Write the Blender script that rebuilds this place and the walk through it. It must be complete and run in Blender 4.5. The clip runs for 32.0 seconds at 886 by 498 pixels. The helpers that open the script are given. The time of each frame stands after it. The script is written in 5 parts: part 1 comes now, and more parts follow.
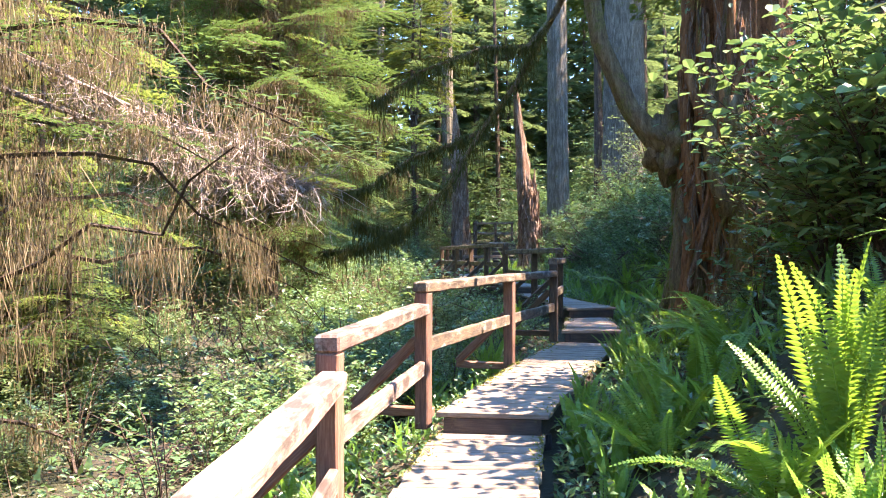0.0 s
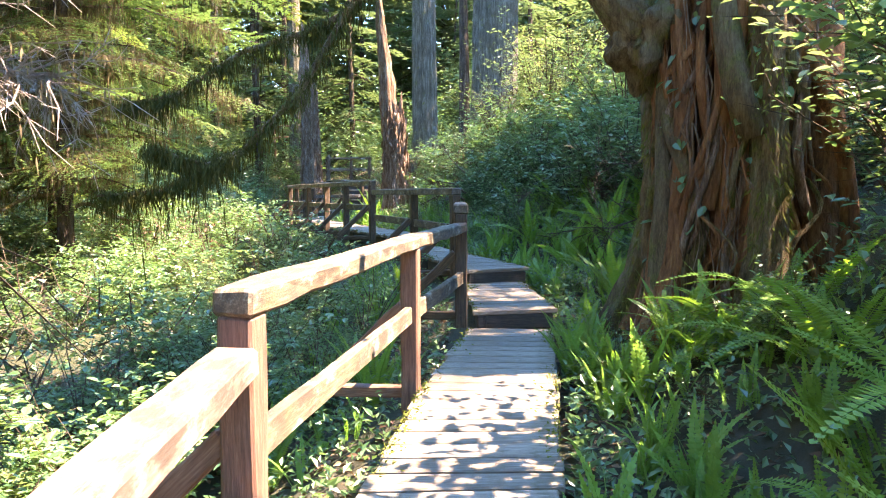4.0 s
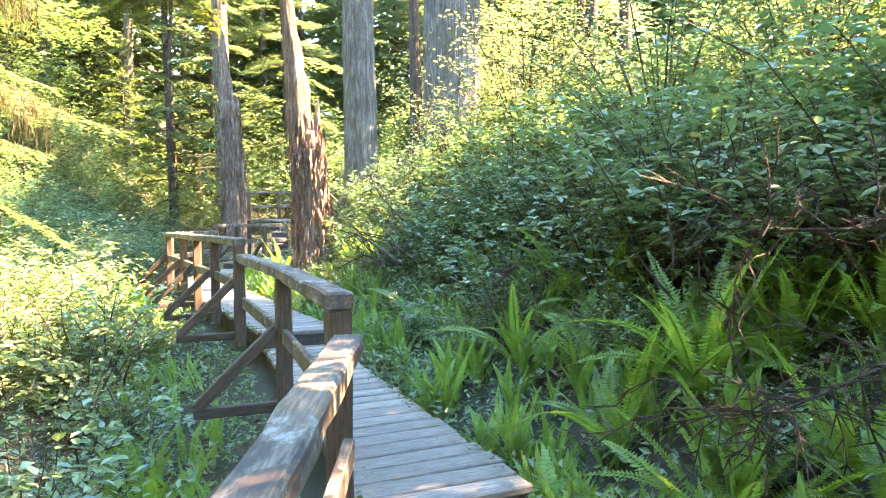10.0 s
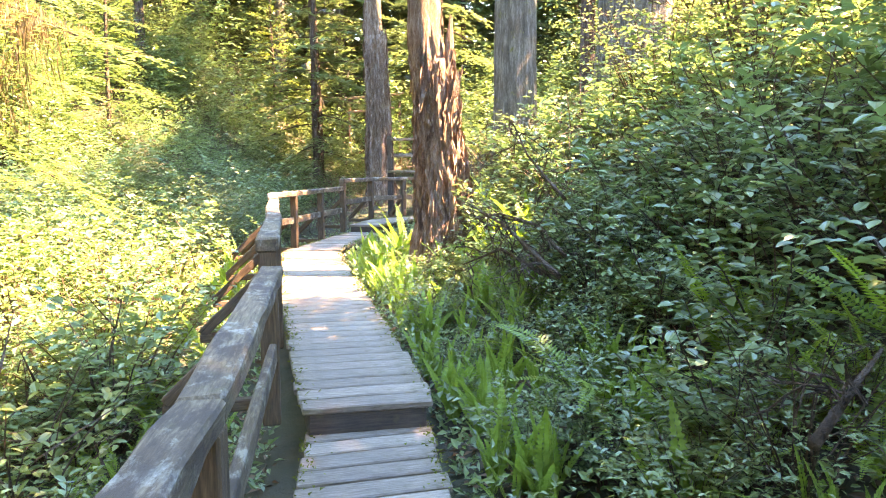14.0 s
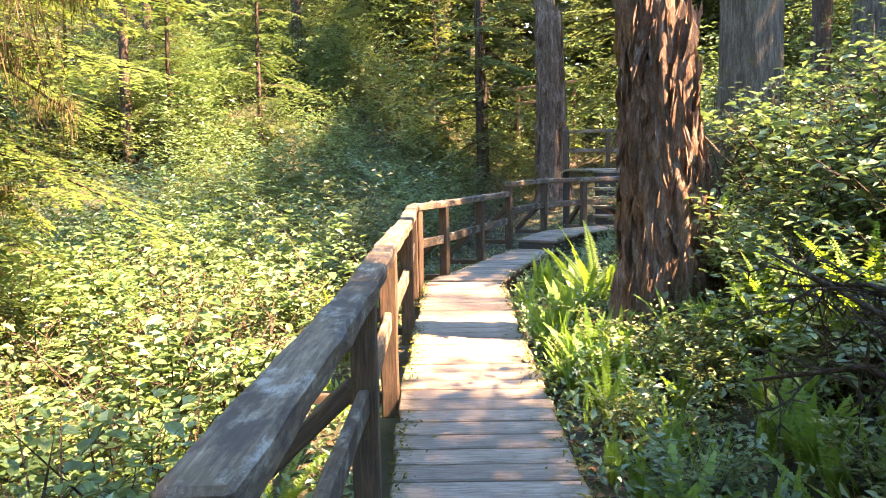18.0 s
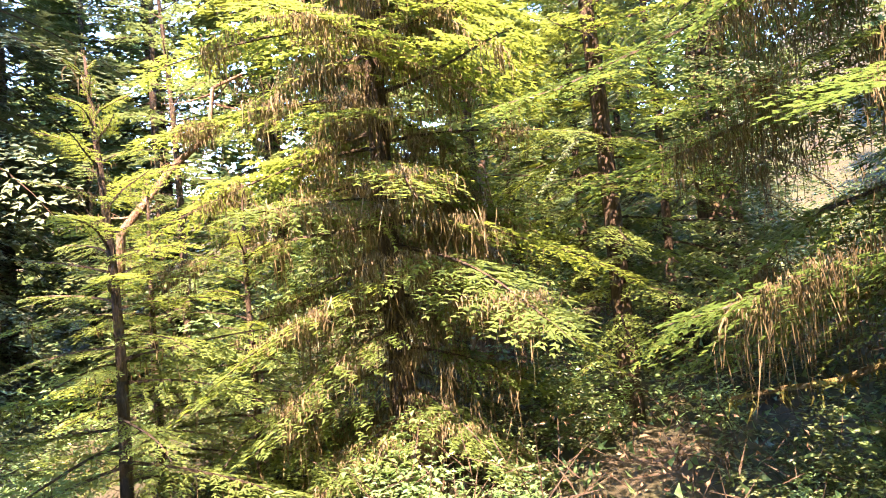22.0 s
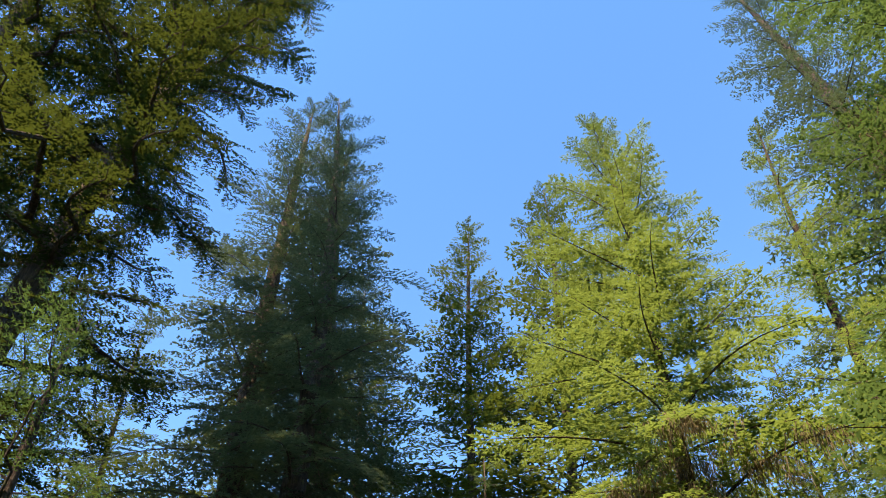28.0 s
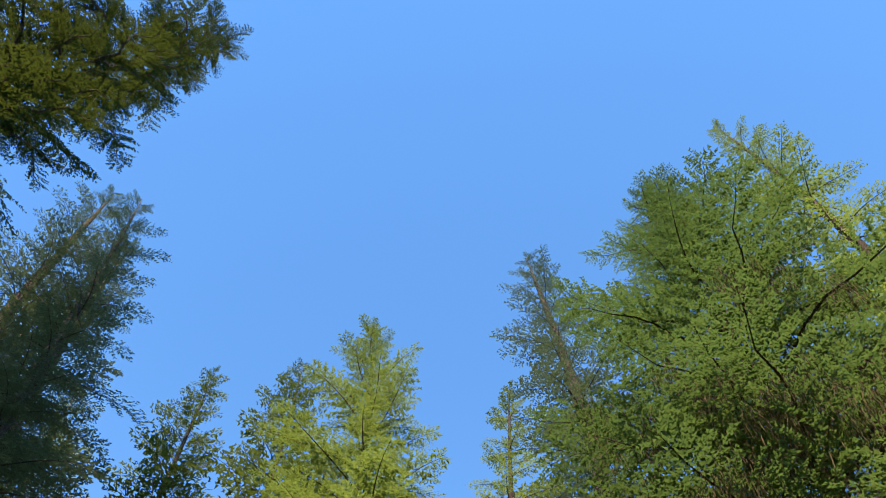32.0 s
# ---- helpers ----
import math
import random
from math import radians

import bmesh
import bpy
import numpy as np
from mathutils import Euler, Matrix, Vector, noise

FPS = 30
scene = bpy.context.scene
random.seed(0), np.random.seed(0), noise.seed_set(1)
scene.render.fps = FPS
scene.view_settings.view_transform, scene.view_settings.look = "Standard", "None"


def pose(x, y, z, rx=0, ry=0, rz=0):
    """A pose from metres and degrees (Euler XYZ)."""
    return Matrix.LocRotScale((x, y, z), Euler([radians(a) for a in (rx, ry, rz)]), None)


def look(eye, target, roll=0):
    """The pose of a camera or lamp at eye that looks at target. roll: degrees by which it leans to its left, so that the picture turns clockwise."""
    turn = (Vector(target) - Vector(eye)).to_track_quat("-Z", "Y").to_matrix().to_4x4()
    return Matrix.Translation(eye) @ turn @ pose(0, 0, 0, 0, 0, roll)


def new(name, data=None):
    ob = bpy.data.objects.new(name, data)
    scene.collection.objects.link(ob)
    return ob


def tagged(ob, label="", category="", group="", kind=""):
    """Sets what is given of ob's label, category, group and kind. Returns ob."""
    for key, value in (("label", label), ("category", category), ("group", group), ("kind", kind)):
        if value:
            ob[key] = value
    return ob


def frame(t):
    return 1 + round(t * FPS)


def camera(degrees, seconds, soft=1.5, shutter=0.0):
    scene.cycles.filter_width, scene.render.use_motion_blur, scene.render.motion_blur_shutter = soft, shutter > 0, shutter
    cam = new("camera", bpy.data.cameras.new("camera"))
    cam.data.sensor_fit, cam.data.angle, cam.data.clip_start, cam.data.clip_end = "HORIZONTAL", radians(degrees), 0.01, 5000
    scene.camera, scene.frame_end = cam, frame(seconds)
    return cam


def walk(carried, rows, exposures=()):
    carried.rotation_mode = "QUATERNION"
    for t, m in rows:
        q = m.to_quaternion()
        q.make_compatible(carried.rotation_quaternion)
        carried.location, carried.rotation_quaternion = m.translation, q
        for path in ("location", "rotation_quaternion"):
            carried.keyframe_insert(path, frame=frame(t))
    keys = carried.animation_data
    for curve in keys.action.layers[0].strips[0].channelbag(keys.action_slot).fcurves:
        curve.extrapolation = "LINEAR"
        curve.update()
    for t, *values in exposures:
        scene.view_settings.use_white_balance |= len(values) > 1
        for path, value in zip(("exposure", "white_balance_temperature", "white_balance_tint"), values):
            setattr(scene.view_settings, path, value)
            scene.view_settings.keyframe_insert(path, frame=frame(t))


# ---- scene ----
cam = camera(60.0, 32.0, 1.0)
METRES, EYE, TILT, LEAN, TURN = 19.5, 1.40, 0.5, 0.0, 0.0
ROWS = [
    (0.0, 0.0, 0.0, 0.0, 0.0, 0.0, -0.0),
    (0.5, 0.0003, 0.0173, -0.0011, 0.49, -0.27, -0.54),
    (1.0, -0.0032, 0.0404, -0.0028, -1.33, -0.96, 0.09),
    (1.5, -0.0012, 0.0698, -0.001, -2.98, -2.33, 0.02),
    (2.0, -0.0011, 0.0969, 0.0032, -4.47, -5.07, 0.14),
    (2.5, -0.0006, 0.1252, 0.0021, -6.15, -4.59, 1.0),
    (3.0, 0.0002, 0.1498, 0.001, -7.26, -4.36, 0.71),
    (3.5, -0.001, 0.173, 0.0008, -9.99, -4.45, -0.06),
    (5.5, 0.009, 0.2626, 0.0091, -13.11, -5.18, 0.78),
    (6.0, 0.0136, 0.29, 0.0085, -15.69, -5.26, 0.62),
    (6.5, 0.0216, 0.3169, 0.015, -17.29, -5.78, 0.01),
    (7.0, 0.0278, 0.3411, 0.0192, -16.89, -5.12, 0.55),
    (7.5, 0.0368, 0.3662, 0.021, -16.43, -3.8, 0.53),
    (8.0, 0.046, 0.3927, 0.0229, -15.84, -2.19, -0.23),
    (8.5, 0.054, 0.4178, 0.0227, -16.58, -1.39, 0.11),
    (9.0, 0.0637, 0.4422, 0.0221, -15.11, -1.72, 0.01),
    (9.5, 0.0714, 0.4669, 0.0206, -14.54, -2.07, 0.65),
    (10.0, 0.0829, 0.4925, 0.0186, -14.04, -2.48, 0.59),
    (10.5, 0.0911, 0.5169, 0.0171, -13.64, -2.51, 0.19),
    (11.0, 0.0993, 0.5427, 0.0169, -14.52, -2.92, -0.01),
    (11.5, 0.1082, 0.568, 0.0238, -12.97, -5.34, -0.62),
    (12.0, 0.1099, 0.5898, 0.0257, -10.51, -6.35, 0.09),
    (12.5, 0.1141, 0.613, 0.0245, -8.94, -5.88, 0.26),
    (13.0, 0.1185, 0.6384, 0.0238, -5.75, -6.56, -0.29),
    (13.5, 0.1204, 0.6651, 0.0236, -3.69, -6.57, 0.03),
    (14.0, 0.1238, 0.6924, 0.0311, -1.78, -6.58, 0.12),
    (14.5, 0.1213, 0.7169, 0.0344, 0.13, -8.04, 0.78),
    (16.5, 0.1119, 0.813, 0.0343, 4.11, -8.85, 0.74),
    (17.0, 0.1087, 0.837, 0.0342, 4.39, -7.94, 1.07),
    (17.5, 0.1094, 0.8595, 0.0340, 7.38, -6.89, 1.41),
    (18.0, 0.1072, 0.8779, 0.0330, 10.63, -6.77, 1.05),
    (18.5, 0.1051, 0.8903, 0.0334, 14.49, -6.94, 0.53),
    (19.0, 0.1005, 0.8987, 0.0342, 25.48, -6.99, 0.25),
    (19.5, 0.0960, 0.8999, 0.0350, 36.34, -6.31, 1.59),
    (20.0, 0.0938, 0.9011, 0.0364, 49.1, -5.15, 2.74),
    (20.5, 0.0926, 0.8976, 0.0380, 63.27, -4.03, 3.56),
    (21.0, 0.0922, 0.8929, 0.0398, 76.14, -2.58, 4.8),
    (21.5, 0.0922, 0.8889, 0.0404, 87.52, 0.24, 5.73),
    (22.0, 0.0928, 0.8863, 0.0398, 95.2, 2.42, 5.63),
    (22.5, 0.0935, 0.8833, 0.0397, 101.14, 4.24, 4.75),
    (23.0, 0.0940, 0.8805, 0.0384, 107.21, 6.18, 4.2),
    (23.5, 0.0945, 0.8769, 0.0385, 111.41, 9.61, 4.0),
    (24.0, 0.0950, 0.8761, 0.0397, 112.68, 14.54, 3.82),
    (24.5, 0.0955, 0.8757, 0.0414, 114.1, 20.13, 3.31),
    (25.0, 0.0960, 0.8745, 0.0438, 115.5, 25.14, 1.92),
    (25.5, 0.0968, 0.8738, 0.0446, 115.84, 29.87, 0.56),
    (27.5, 0.0983, 0.8761, 0.0468, 117.65, 43.31, 1.38),
    (28.0, 0.0988, 0.8753, 0.0465, 117.14, 47.39, 0.9),
    (28.5, 0.0998, 0.8752, 0.0476, 116.12, 51.58, 0.49),
    (29.0, 0.0995, 0.8746, 0.0484, 115.39, 54.86, 0.79),
    (29.5, 0.0987, 0.8731, 0.0492, 114.52, 56.8, 1.01),
    (30.0, 0.099, 0.8731, 0.049, 113.22, 58.14, 0.58),
    (30.5, 0.0996, 0.8732, 0.0489, 109.99, 59.5, -0.51),
    (31.0, 0.1009, 0.8731, 0.0496, 105.07, 60.38, -0.96),
    (31.5, 0.1023, 0.8732, 0.0476, 97.97, 60.76, -0.23),
    (32.0, 0.1035, 0.874, 0.0461, 89.02, 60.65, 1.14),
]

EXPOSURES = [(0.0, 3.95, 7500.0, 30.0), (3.0, 4.3, 7900.0, 27.0), (6.0, 5.1, 8700.0, 24.0), (8.0, 5.6, 9200.0, 25.0), (11.0, 5.7, 11200.0, 33.0), (13.0, 5.6, 12300.0, 38.0), (17.0, 4.95, 11600.0, 40.0), (19.0, 4.25, 10300.0, 37.0), (21.0, 4.35, 9000.0, 37.0), (23.0, 4.3, 8800.0, 37.0), (24.0, 3.85, 9100.0, 35.0), (25.0, 3.25, 9300.0, 30.0), (28.0, 2.05, 8900.0, 19.0), (32.0, 1.8, 8300.0, 15.0)]
walk(cam, [(t, pose(0, 0, EYE, TILT, LEAN, TURN) @ pose(METRES * x, METRES * y, METRES * z, 90 + pitch, roll, yaw)) for t, x, y, z, yaw, pitch, roll in ROWS], EXPOSURES)

# ---- light ----
SUN_FROM = Vector((0.75, -0.08, 1.05)).normalized()
world = bpy.data.worlds.new("world")
scene.world = world
world.use_nodes = True
wn = world.node_tree.nodes
sky = wn.new("ShaderNodeTexSky")
sky.sky_type, sky.sun_disc = "NISHITA", False
sky.altitude, sky.air_density, sky.dust_density, sky.ozone_density = 1500.0, 1.0, 0.0, 3.0
sky.sun_elevation = math.asin(SUN_FROM.z)
sky.sun_rotation = math.atan2(SUN_FROM.x, SUN_FROM.y)
hue = wn.new("ShaderNodeHueSaturation")
hue.inputs["Saturation"].default_value = 1.25
world.node_tree.links.new(sky.outputs[0], hue.inputs["Color"])
world.node_tree.links.new(hue.outputs[0], wn["Background"].inputs[0])
wn["Background"].inputs[1].default_value = 0.15
sun = new("sun", bpy.data.lights.new("sun", "SUN"))
sun.data.energy, sun.data.angle, sun.data.color = 2.6, radians(0.5), (1.0, 0.94, 0.83)
sun.matrix_world = look((0, 0, 60), Vector((0, 0, 60)) - SUN_FROM)

RS = np.random.RandomState


# ---- materials ----
def nodes_of(name):
    m = bpy.data.materials.new(name)
    m.use_nodes = True
    nt = m.node_tree
    return m, nt, nt.nodes["Principled BSDF"]


def ramp(nt, fac, stops):
    r = nt.nodes.new("ShaderNodeValToRGB")
    r.color_ramp.elements[0].position, r.color_ramp.elements[0].color = stops[0][0], (*stops[0][1], 1)
    r.color_ramp.elements[1].position, r.color_ramp.elements[1].color = stops[-1][0], (*stops[-1][1], 1)
    for p, c in stops[1:-1]:
        r.color_ramp.elements.new(p).color = (*c, 1)
    nt.links.new(fac, r.inputs[0])
    return r.outputs[0]


def tex_noise(nt, scale, detail=4.0, rough=0.6, stretch=None, coord="Object"):
    c = nt.nodes.new("ShaderNodeTexCoord")
    n = nt.nodes.new("ShaderNodeTexNoise")
    n.inputs["Scale"].default_value, n.inputs["Detail"].default_value, n.inputs["Roughness"].default_value = scale, detail, rough
    if stretch:
        m = nt.nodes.new("ShaderNodeMapping")
        m.inputs["Scale"].default_value = stretch
        nt.links.new(c.outputs[coord], m.inputs[0])
        nt.links.new(m.outputs[0], n.inputs["Vector"])
    else:
        nt.links.new(c.outputs[coord], n.inputs["Vector"])
    return n.outputs["Fac"]


def mixc(nt, fac, a, b, kind="MIX"):
    m = nt.nodes.new("ShaderNodeMix")
    m.data_type, m.blend_type = "RGBA", kind
    if isinstance(fac, float):
        m.inputs[0].default_value = fac
    else:
        nt.links.new(fac, m.inputs[0])
    for s, v in ((m.inputs[6], a), (m.inputs[7], b)):
        if isinstance(v, tuple):
            s.default_value = (*v, 1)
        else:
            nt.links.new(v, s)
    return m.outputs[2]


def maths(nt, op, a, b):
    m = nt.nodes.new("ShaderNodeMath")
    m.operation = op
    for s, v in zip(m.inputs, (a, b)):
        if isinstance(v, (int, float)):
            s.default_value = v
        else:
            nt.links.new(v, s)
    return m.outputs[0]


def bump(nt, bsdf, height, strength=0.5, distance=0.01):
    b = nt.nodes.new("ShaderNodeBump")
    b.inputs["Strength"].default_value, b.inputs["Distance"].default_value = strength, distance
    nt.links.new(height, b.inputs["Height"])
    nt.links.new(b.outputs[0], bsdf.inputs["Normal"])


def leaf_material(name, stops, through_col, through_amt=0.35, rough=0.5, gloss=0.22):
    """Leaf colours vary leaf by leaf and plant by plant; light passes through the blade."""
    m, nt, bsdf = nodes_of(name)
    g = nt.nodes.new("ShaderNodeNewGeometry")
    o = nt.nodes.new("ShaderNodeObjectInfo")
    f = maths(nt, "ADD", maths(nt, "MULTIPLY", g.outputs["Random Per Island"], 0.65), maths(nt, "MULTIPLY", o.outputs["Random"], 0.35))
    col = ramp(nt, f, stops)
    nt.links.new(col, bsdf.inputs["Base Color"])
    bsdf.inputs["Roughness"].default_value = rough
    bsdf.inputs["Specular IOR Level"].default_value = gloss
    tr = nt.nodes.new("ShaderNodeBsdfTranslucent")
    nt.links.new(mixc(nt, 0.55, col, through_col), tr.inputs[0])
    mix = nt.nodes.new("ShaderNodeMixShader")
    mix.inputs[0].default_value = through_amt
    nt.links.new(bsdf.outputs[0], mix.inputs[1])
    nt.links.new(tr.outputs[0], mix.inputs[2])
    nt.links.new(mix.outputs[0], nt.nodes["Material Output"].inputs[0])
    return m


def wood_material(name, dark, mid, light, grain=(1, 14, 14), moss=0.0, rough=0.8, ends=False, lichen=False):
    """Weathered timber: grain runs along the piece's own x axis."""
    m, nt, bsdf = nodes_of(name)
    o = nt.nodes.new("ShaderNodeObjectInfo")
    g = tex_noise(nt, 6.0, 8.0, 0.7, grain)
    fine = tex_noise(nt, 30.0, 6.0, 0.7, grain)
    col = ramp(nt, g, [(0.30, dark), (0.5, mid), (0.72, light)])
    blot = tex_noise(nt, 2.2, 5.0, 0.65)
    col = mixc(nt, ramp(nt, blot, [(0.45, (0, 0, 0)), (0.7, (0.8, 0.8, 0.8))]), col, mixc(nt, 0.6, col, dark))
    tone = maths(nt, "ADD", maths(nt, "MULTIPLY", o.outputs["Random"], 0.45), 0.78)
    h = nt.nodes.new("ShaderNodeHueSaturation")
    nt.links.new(tone, h.inputs["Value"])
    nt.links.new(col, h.inputs["Color"])
    col = h.outputs[0]
    if moss:
        mn = tex_noise(nt, 9.0, 6.0, 0.7)
        if ends:
            c = nt.nodes.new("ShaderNodeTexCoord")
            sx = nt.nodes.new("ShaderNodeSeparateXYZ")
            nt.links.new(c.outputs["Object"], sx.inputs[0])
            far = maths(nt, "MULTIPLY", maths(nt, "MAXIMUM", maths(nt, "SUBTRACT", maths(nt, "ABSOLUTE", sx.outputs[0], 0.0), 0.26), 0.0), 0.8)
            mn = maths(nt, "ADD", mn, far)
        col = mixc(nt, ramp(nt, mn, [(0.68 - moss * 0.25, (0, 0, 0)), (0.86 - moss * 0.25, (0.9, 0.9, 0.9))]), col, (0.095, 0.08, 0.028))
    if lichen:
        ln = tex_noise(nt, 5.0, 7.0, 0.75, (1, 2, 2))
        col = mixc(nt, ramp(nt, ln, [(0.53, (0, 0, 0)), (0.63, (0.7, 0.7, 0.7))]), col, (0.34, 0.33, 0.26))
        dk = tex_noise(nt, 3.2, 6.0, 0.7, (1, 3, 3))
        col = mixc(nt, ramp(nt, dk, [(0.49, (0, 0, 0)), (0.60, (0.85, 0.85, 0.85))]), col, (0.045, 0.03, 0.02))
    nt.links.new(col, bsdf.inputs["Base Color"])
    bsdf.inputs["Roughness"].default_value = rough
    bump(nt, bsdf, maths(nt, "ADD", g, maths(nt, "MULTIPLY", fine, 0.6)), 0.55, 0.006)
    return m


def bark_material(name, dark, mid, light, stretch=(9, 9, 1.2), strength=1.0, moss=0.0):
    """Furrowed bark: long fissures, a finer fibrous grain and blotches."""
    m, nt, bsdf = nodes_of(name)
    g = tex_noise(nt, 1.6, 9.0, 0.68, stretch)
    fine = tex_noise(nt, 7.0, 8.0, 0.75, (stretch[0], stretch[1], stretch[2] * 1.6))
    big = tex_noise(nt, 1.1, 4.0, 0.6)
    both = maths(nt, "ADD", maths(nt, "MULTIPLY", g, 0.6), maths(nt, "MULTIPLY", fine, 0.4))
    col = ramp(nt, both, [(0.36, dark), (0.5, mid), (0.64, light)])
    col = mixc(nt, ramp(nt, big, [(0.4, (0, 0, 0)), (0.75, (0.6, 0.6, 0.6))]), col, dark)
    if moss:
        mn = tex_noise(nt, 3.5, 8.0, 0.75)
        col = mixc(nt, ramp(nt, mn, [(0.62 - moss * 0.3, (0, 0, 0)), (0.74 - moss * 0.3, (1, 1, 1))]), col, ramp(nt, fine, [(0.35, (0.06, 0.06, 0.015)), (0.65, (0.22, 0.20, 0.055))]))
    nt.links.new(col, bsdf.inputs["Base Color"])
    bsdf.inputs["Roughness"].default_value = 0.92
    bsdf.inputs["Specular IOR Level"].default_value = 0.2
    bump(nt, bsdf, both, strength, 0.09)
    return m


M_DECK = wood_material("deck_timber", (0.085, 0.058, 0.038), (0.22, 0.165, 0.115), (0.37, 0.30, 0.23), moss=0.36, ends=True)
M_RAIL = wood_material("rail_timber", (0.045, 0.028, 0.016), (0.125, 0.082, 0.046), (0.25, 0.185, 0.115), moss=0.46, lichen=True)
M_REDRAIL = wood_material("red_rail_timber", (0.10, 0.05, 0.035), (0.25, 0.15, 0.11), (0.40, 0.29, 0.23), moss=0.2, lichen=True)
M_REDPOST = wood_material("red_post_timber", (0.075, 0.03, 0.018), (0.18, 0.082, 0.05), (0.29, 0.16, 0.10), moss=0.2)
M_POST = wood_material("post_timber", (0.025, 0.014, 0.007), (0.08, 0.044, 0.022), (0.17, 0.105, 0.055), moss=0.4)
# Darker timber for the pieces below the planks.
M_DARKWOOD = wood_material("dark_timber", (0.02, 0.014, 0.01), (0.05, 0.035, 0.025), (0.09, 0.065, 0.045), moss=0.3)
M_BARK = bark_material("brown_bark", (0.025, 0.017, 0.012), (0.09, 0.062, 0.045), (0.19, 0.14, 0.105), moss=0.2)
M_GREYBARK = bark_material("grey_bark", (0.04, 0.032, 0.022), (0.145, 0.125, 0.09), (0.32, 0.285, 0.22), (12, 12, 1.5), moss=0.14)
M_REDBARK = bark_material("red_bark", (0.06, 0.024, 0.011), (0.29, 0.125, 0.05), (0.46, 0.25, 0.115), (7, 7, 0.9), moss=0.08)
M_CORE = bark_material("root_core", (0.05, 0.02, 0.009), (0.27, 0.115, 0.05), (0.44, 0.23, 0.11), (7, 7, 1.5))
M_SNAG = bark_material("snag_wood", (0.06, 0.03, 0.018), (0.23, 0.14, 0.09), (0.46, 0.36, 0.28), (10, 10, 1.7))
M_LIMB = bark_material("mossy_limb", (0.06, 0.038, 0.018), (0.19, 0.13, 0.066), (0.33, 0.255, 0.135), (13, 13, 2.2), moss=0.42)
M_TWIG = bark_material("twig_bark", (0.035, 0.022, 0.014), (0.11, 0.075, 0.05), (0.22, 0.17, 0.12), (6, 6, 6))
M_DEADTWIG = bark_material("dead_twig", (0.20, 0.15, 0.12), (0.40, 0.32, 0.27), (0.55, 0.47, 0.41), (6, 6, 6))
M_HEMLOCK = leaf_material("hemlock_needles", [(0.0, (0.04, 0.07, 0.022)), (0.5, (0.105, 0.158, 0.05)), (1.0, (0.20, 0.24, 0.07))], (0.40, 0.52, 0.09), 0.44)
M_FIR = leaf_material("forest_needles", [(0.0, (0.024, 0.05, 0.017)), (0.5, (0.062, 0.10, 0.034)), (1.0, (0.14, 0.165, 0.07))], (0.27, 0.39, 0.13), 0.40)
# Darker copy of the hemlock needles; shade among the boughs is in its colour.
M_SHADEHEM = leaf_material("shaded_hemlock_needles", [(0.0, (0.024, 0.052, 0.012)), (0.5, (0.062, 0.11, 0.024)), (1.0, (0.145, 0.175, 0.045))], (0.21, 0.36, 0.09), 0.34)
# Backlit darkness and a few lit tufts are put into this needle colour.
M_BACKLITFIR = leaf_material("backlit_fir_needles", [(0.0, (0.01, 0.02, 0.007)), (0.7, (0.028, 0.045, 0.013)), (1.0, (0.09, 0.12, 0.03))], (0.22, 0.28, 0.04), 0.22, 0.6, 0.1)
M_DARKFIR = leaf_material("dark_fir_needles", [(0.0, (0.022, 0.045, 0.012)), (0.5, (0.055, 0.09, 0.02)), (1.0, (0.11, 0.13, 0.03))], (0.26, 0.32, 0.04), 0.3)
# Lightened in colour to stand in for sun that the firs keep off.
M_CEDAR = leaf_material("cedar_sprays", [(0.0, (0.036, 0.058, 0.03)), (0.5, (0.12, 0.165, 0.09)), (1.0, (0.20, 0.25, 0.14))], (0.16, 0.22, 0.08), 0.2, 0.5, 0.2)
M_SALAL = leaf_material("shrub_leaves", [(0.0, (0.036, 0.09, 0.038)), (0.55, (0.10, 0.19, 0.075)), (0.93, (0.165, 0.24, 0.08)), (1.0, (0.28, 0.18, 0.06))], (0.24, 0.40, 0.09), 0.30, 0.34, 0.55)
M_BRIGHT = leaf_material("berry_leaves", [(0.0, (0.03, 0.065, 0.016)), (0.5, (0.095, 0.15, 0.036)), (1.0, (0.24, 0.25, 0.11))], (0.34, 0.45, 0.14), 0.34, 0.42, 0.4)
M_THICKET = leaf_material("thicket_leaves", [(0.0, (0.012, 0.026, 0.009)), (0.5, (0.045, 0.078, 0.028)), (1.0, (0.16, 0.175, 0.075))], (0.22, 0.31, 0.11), 0.28, 0.45, 0.3)
M_FINELEAF = leaf_material("fine_leaves", [(0.0, (0.03, 0.08, 0.034)), (0.5, (0.07, 0.145, 0.055)), (1.0, (0.14, 0.22, 0.08))], (0.22, 0.38, 0.10), 0.34, 0.5, 0.25)
M_FERN = leaf_material("fern_fronds", [(0.0, (0.06, 0.15, 0.026)), (0.6, (0.115, 0.235, 0.04)), (1.0, (0.19, 0.285, 0.055))], (0.33, 0.55, 0.04), 0.45, 0.40, 0.4)
M_DEER = leaf_material("deer_fern_fronds", [(0.0, (0.075, 0.18, 0.03)), (0.6, (0.13, 0.28, 0.05)), (1.0, (0.21, 0.34, 0.08))], (0.30, 0.56, 0.07), 0.42, 0.4, 0.35)
M_MOSS = leaf_material("hanging_lichen", [(0.0, (0.05, 0.035, 0.018)), (0.5, (0.135, 0.10, 0.055)), (1.0, (0.32, 0.26, 0.155))], (0.30, 0.22, 0.11), 0.32, 0.9)
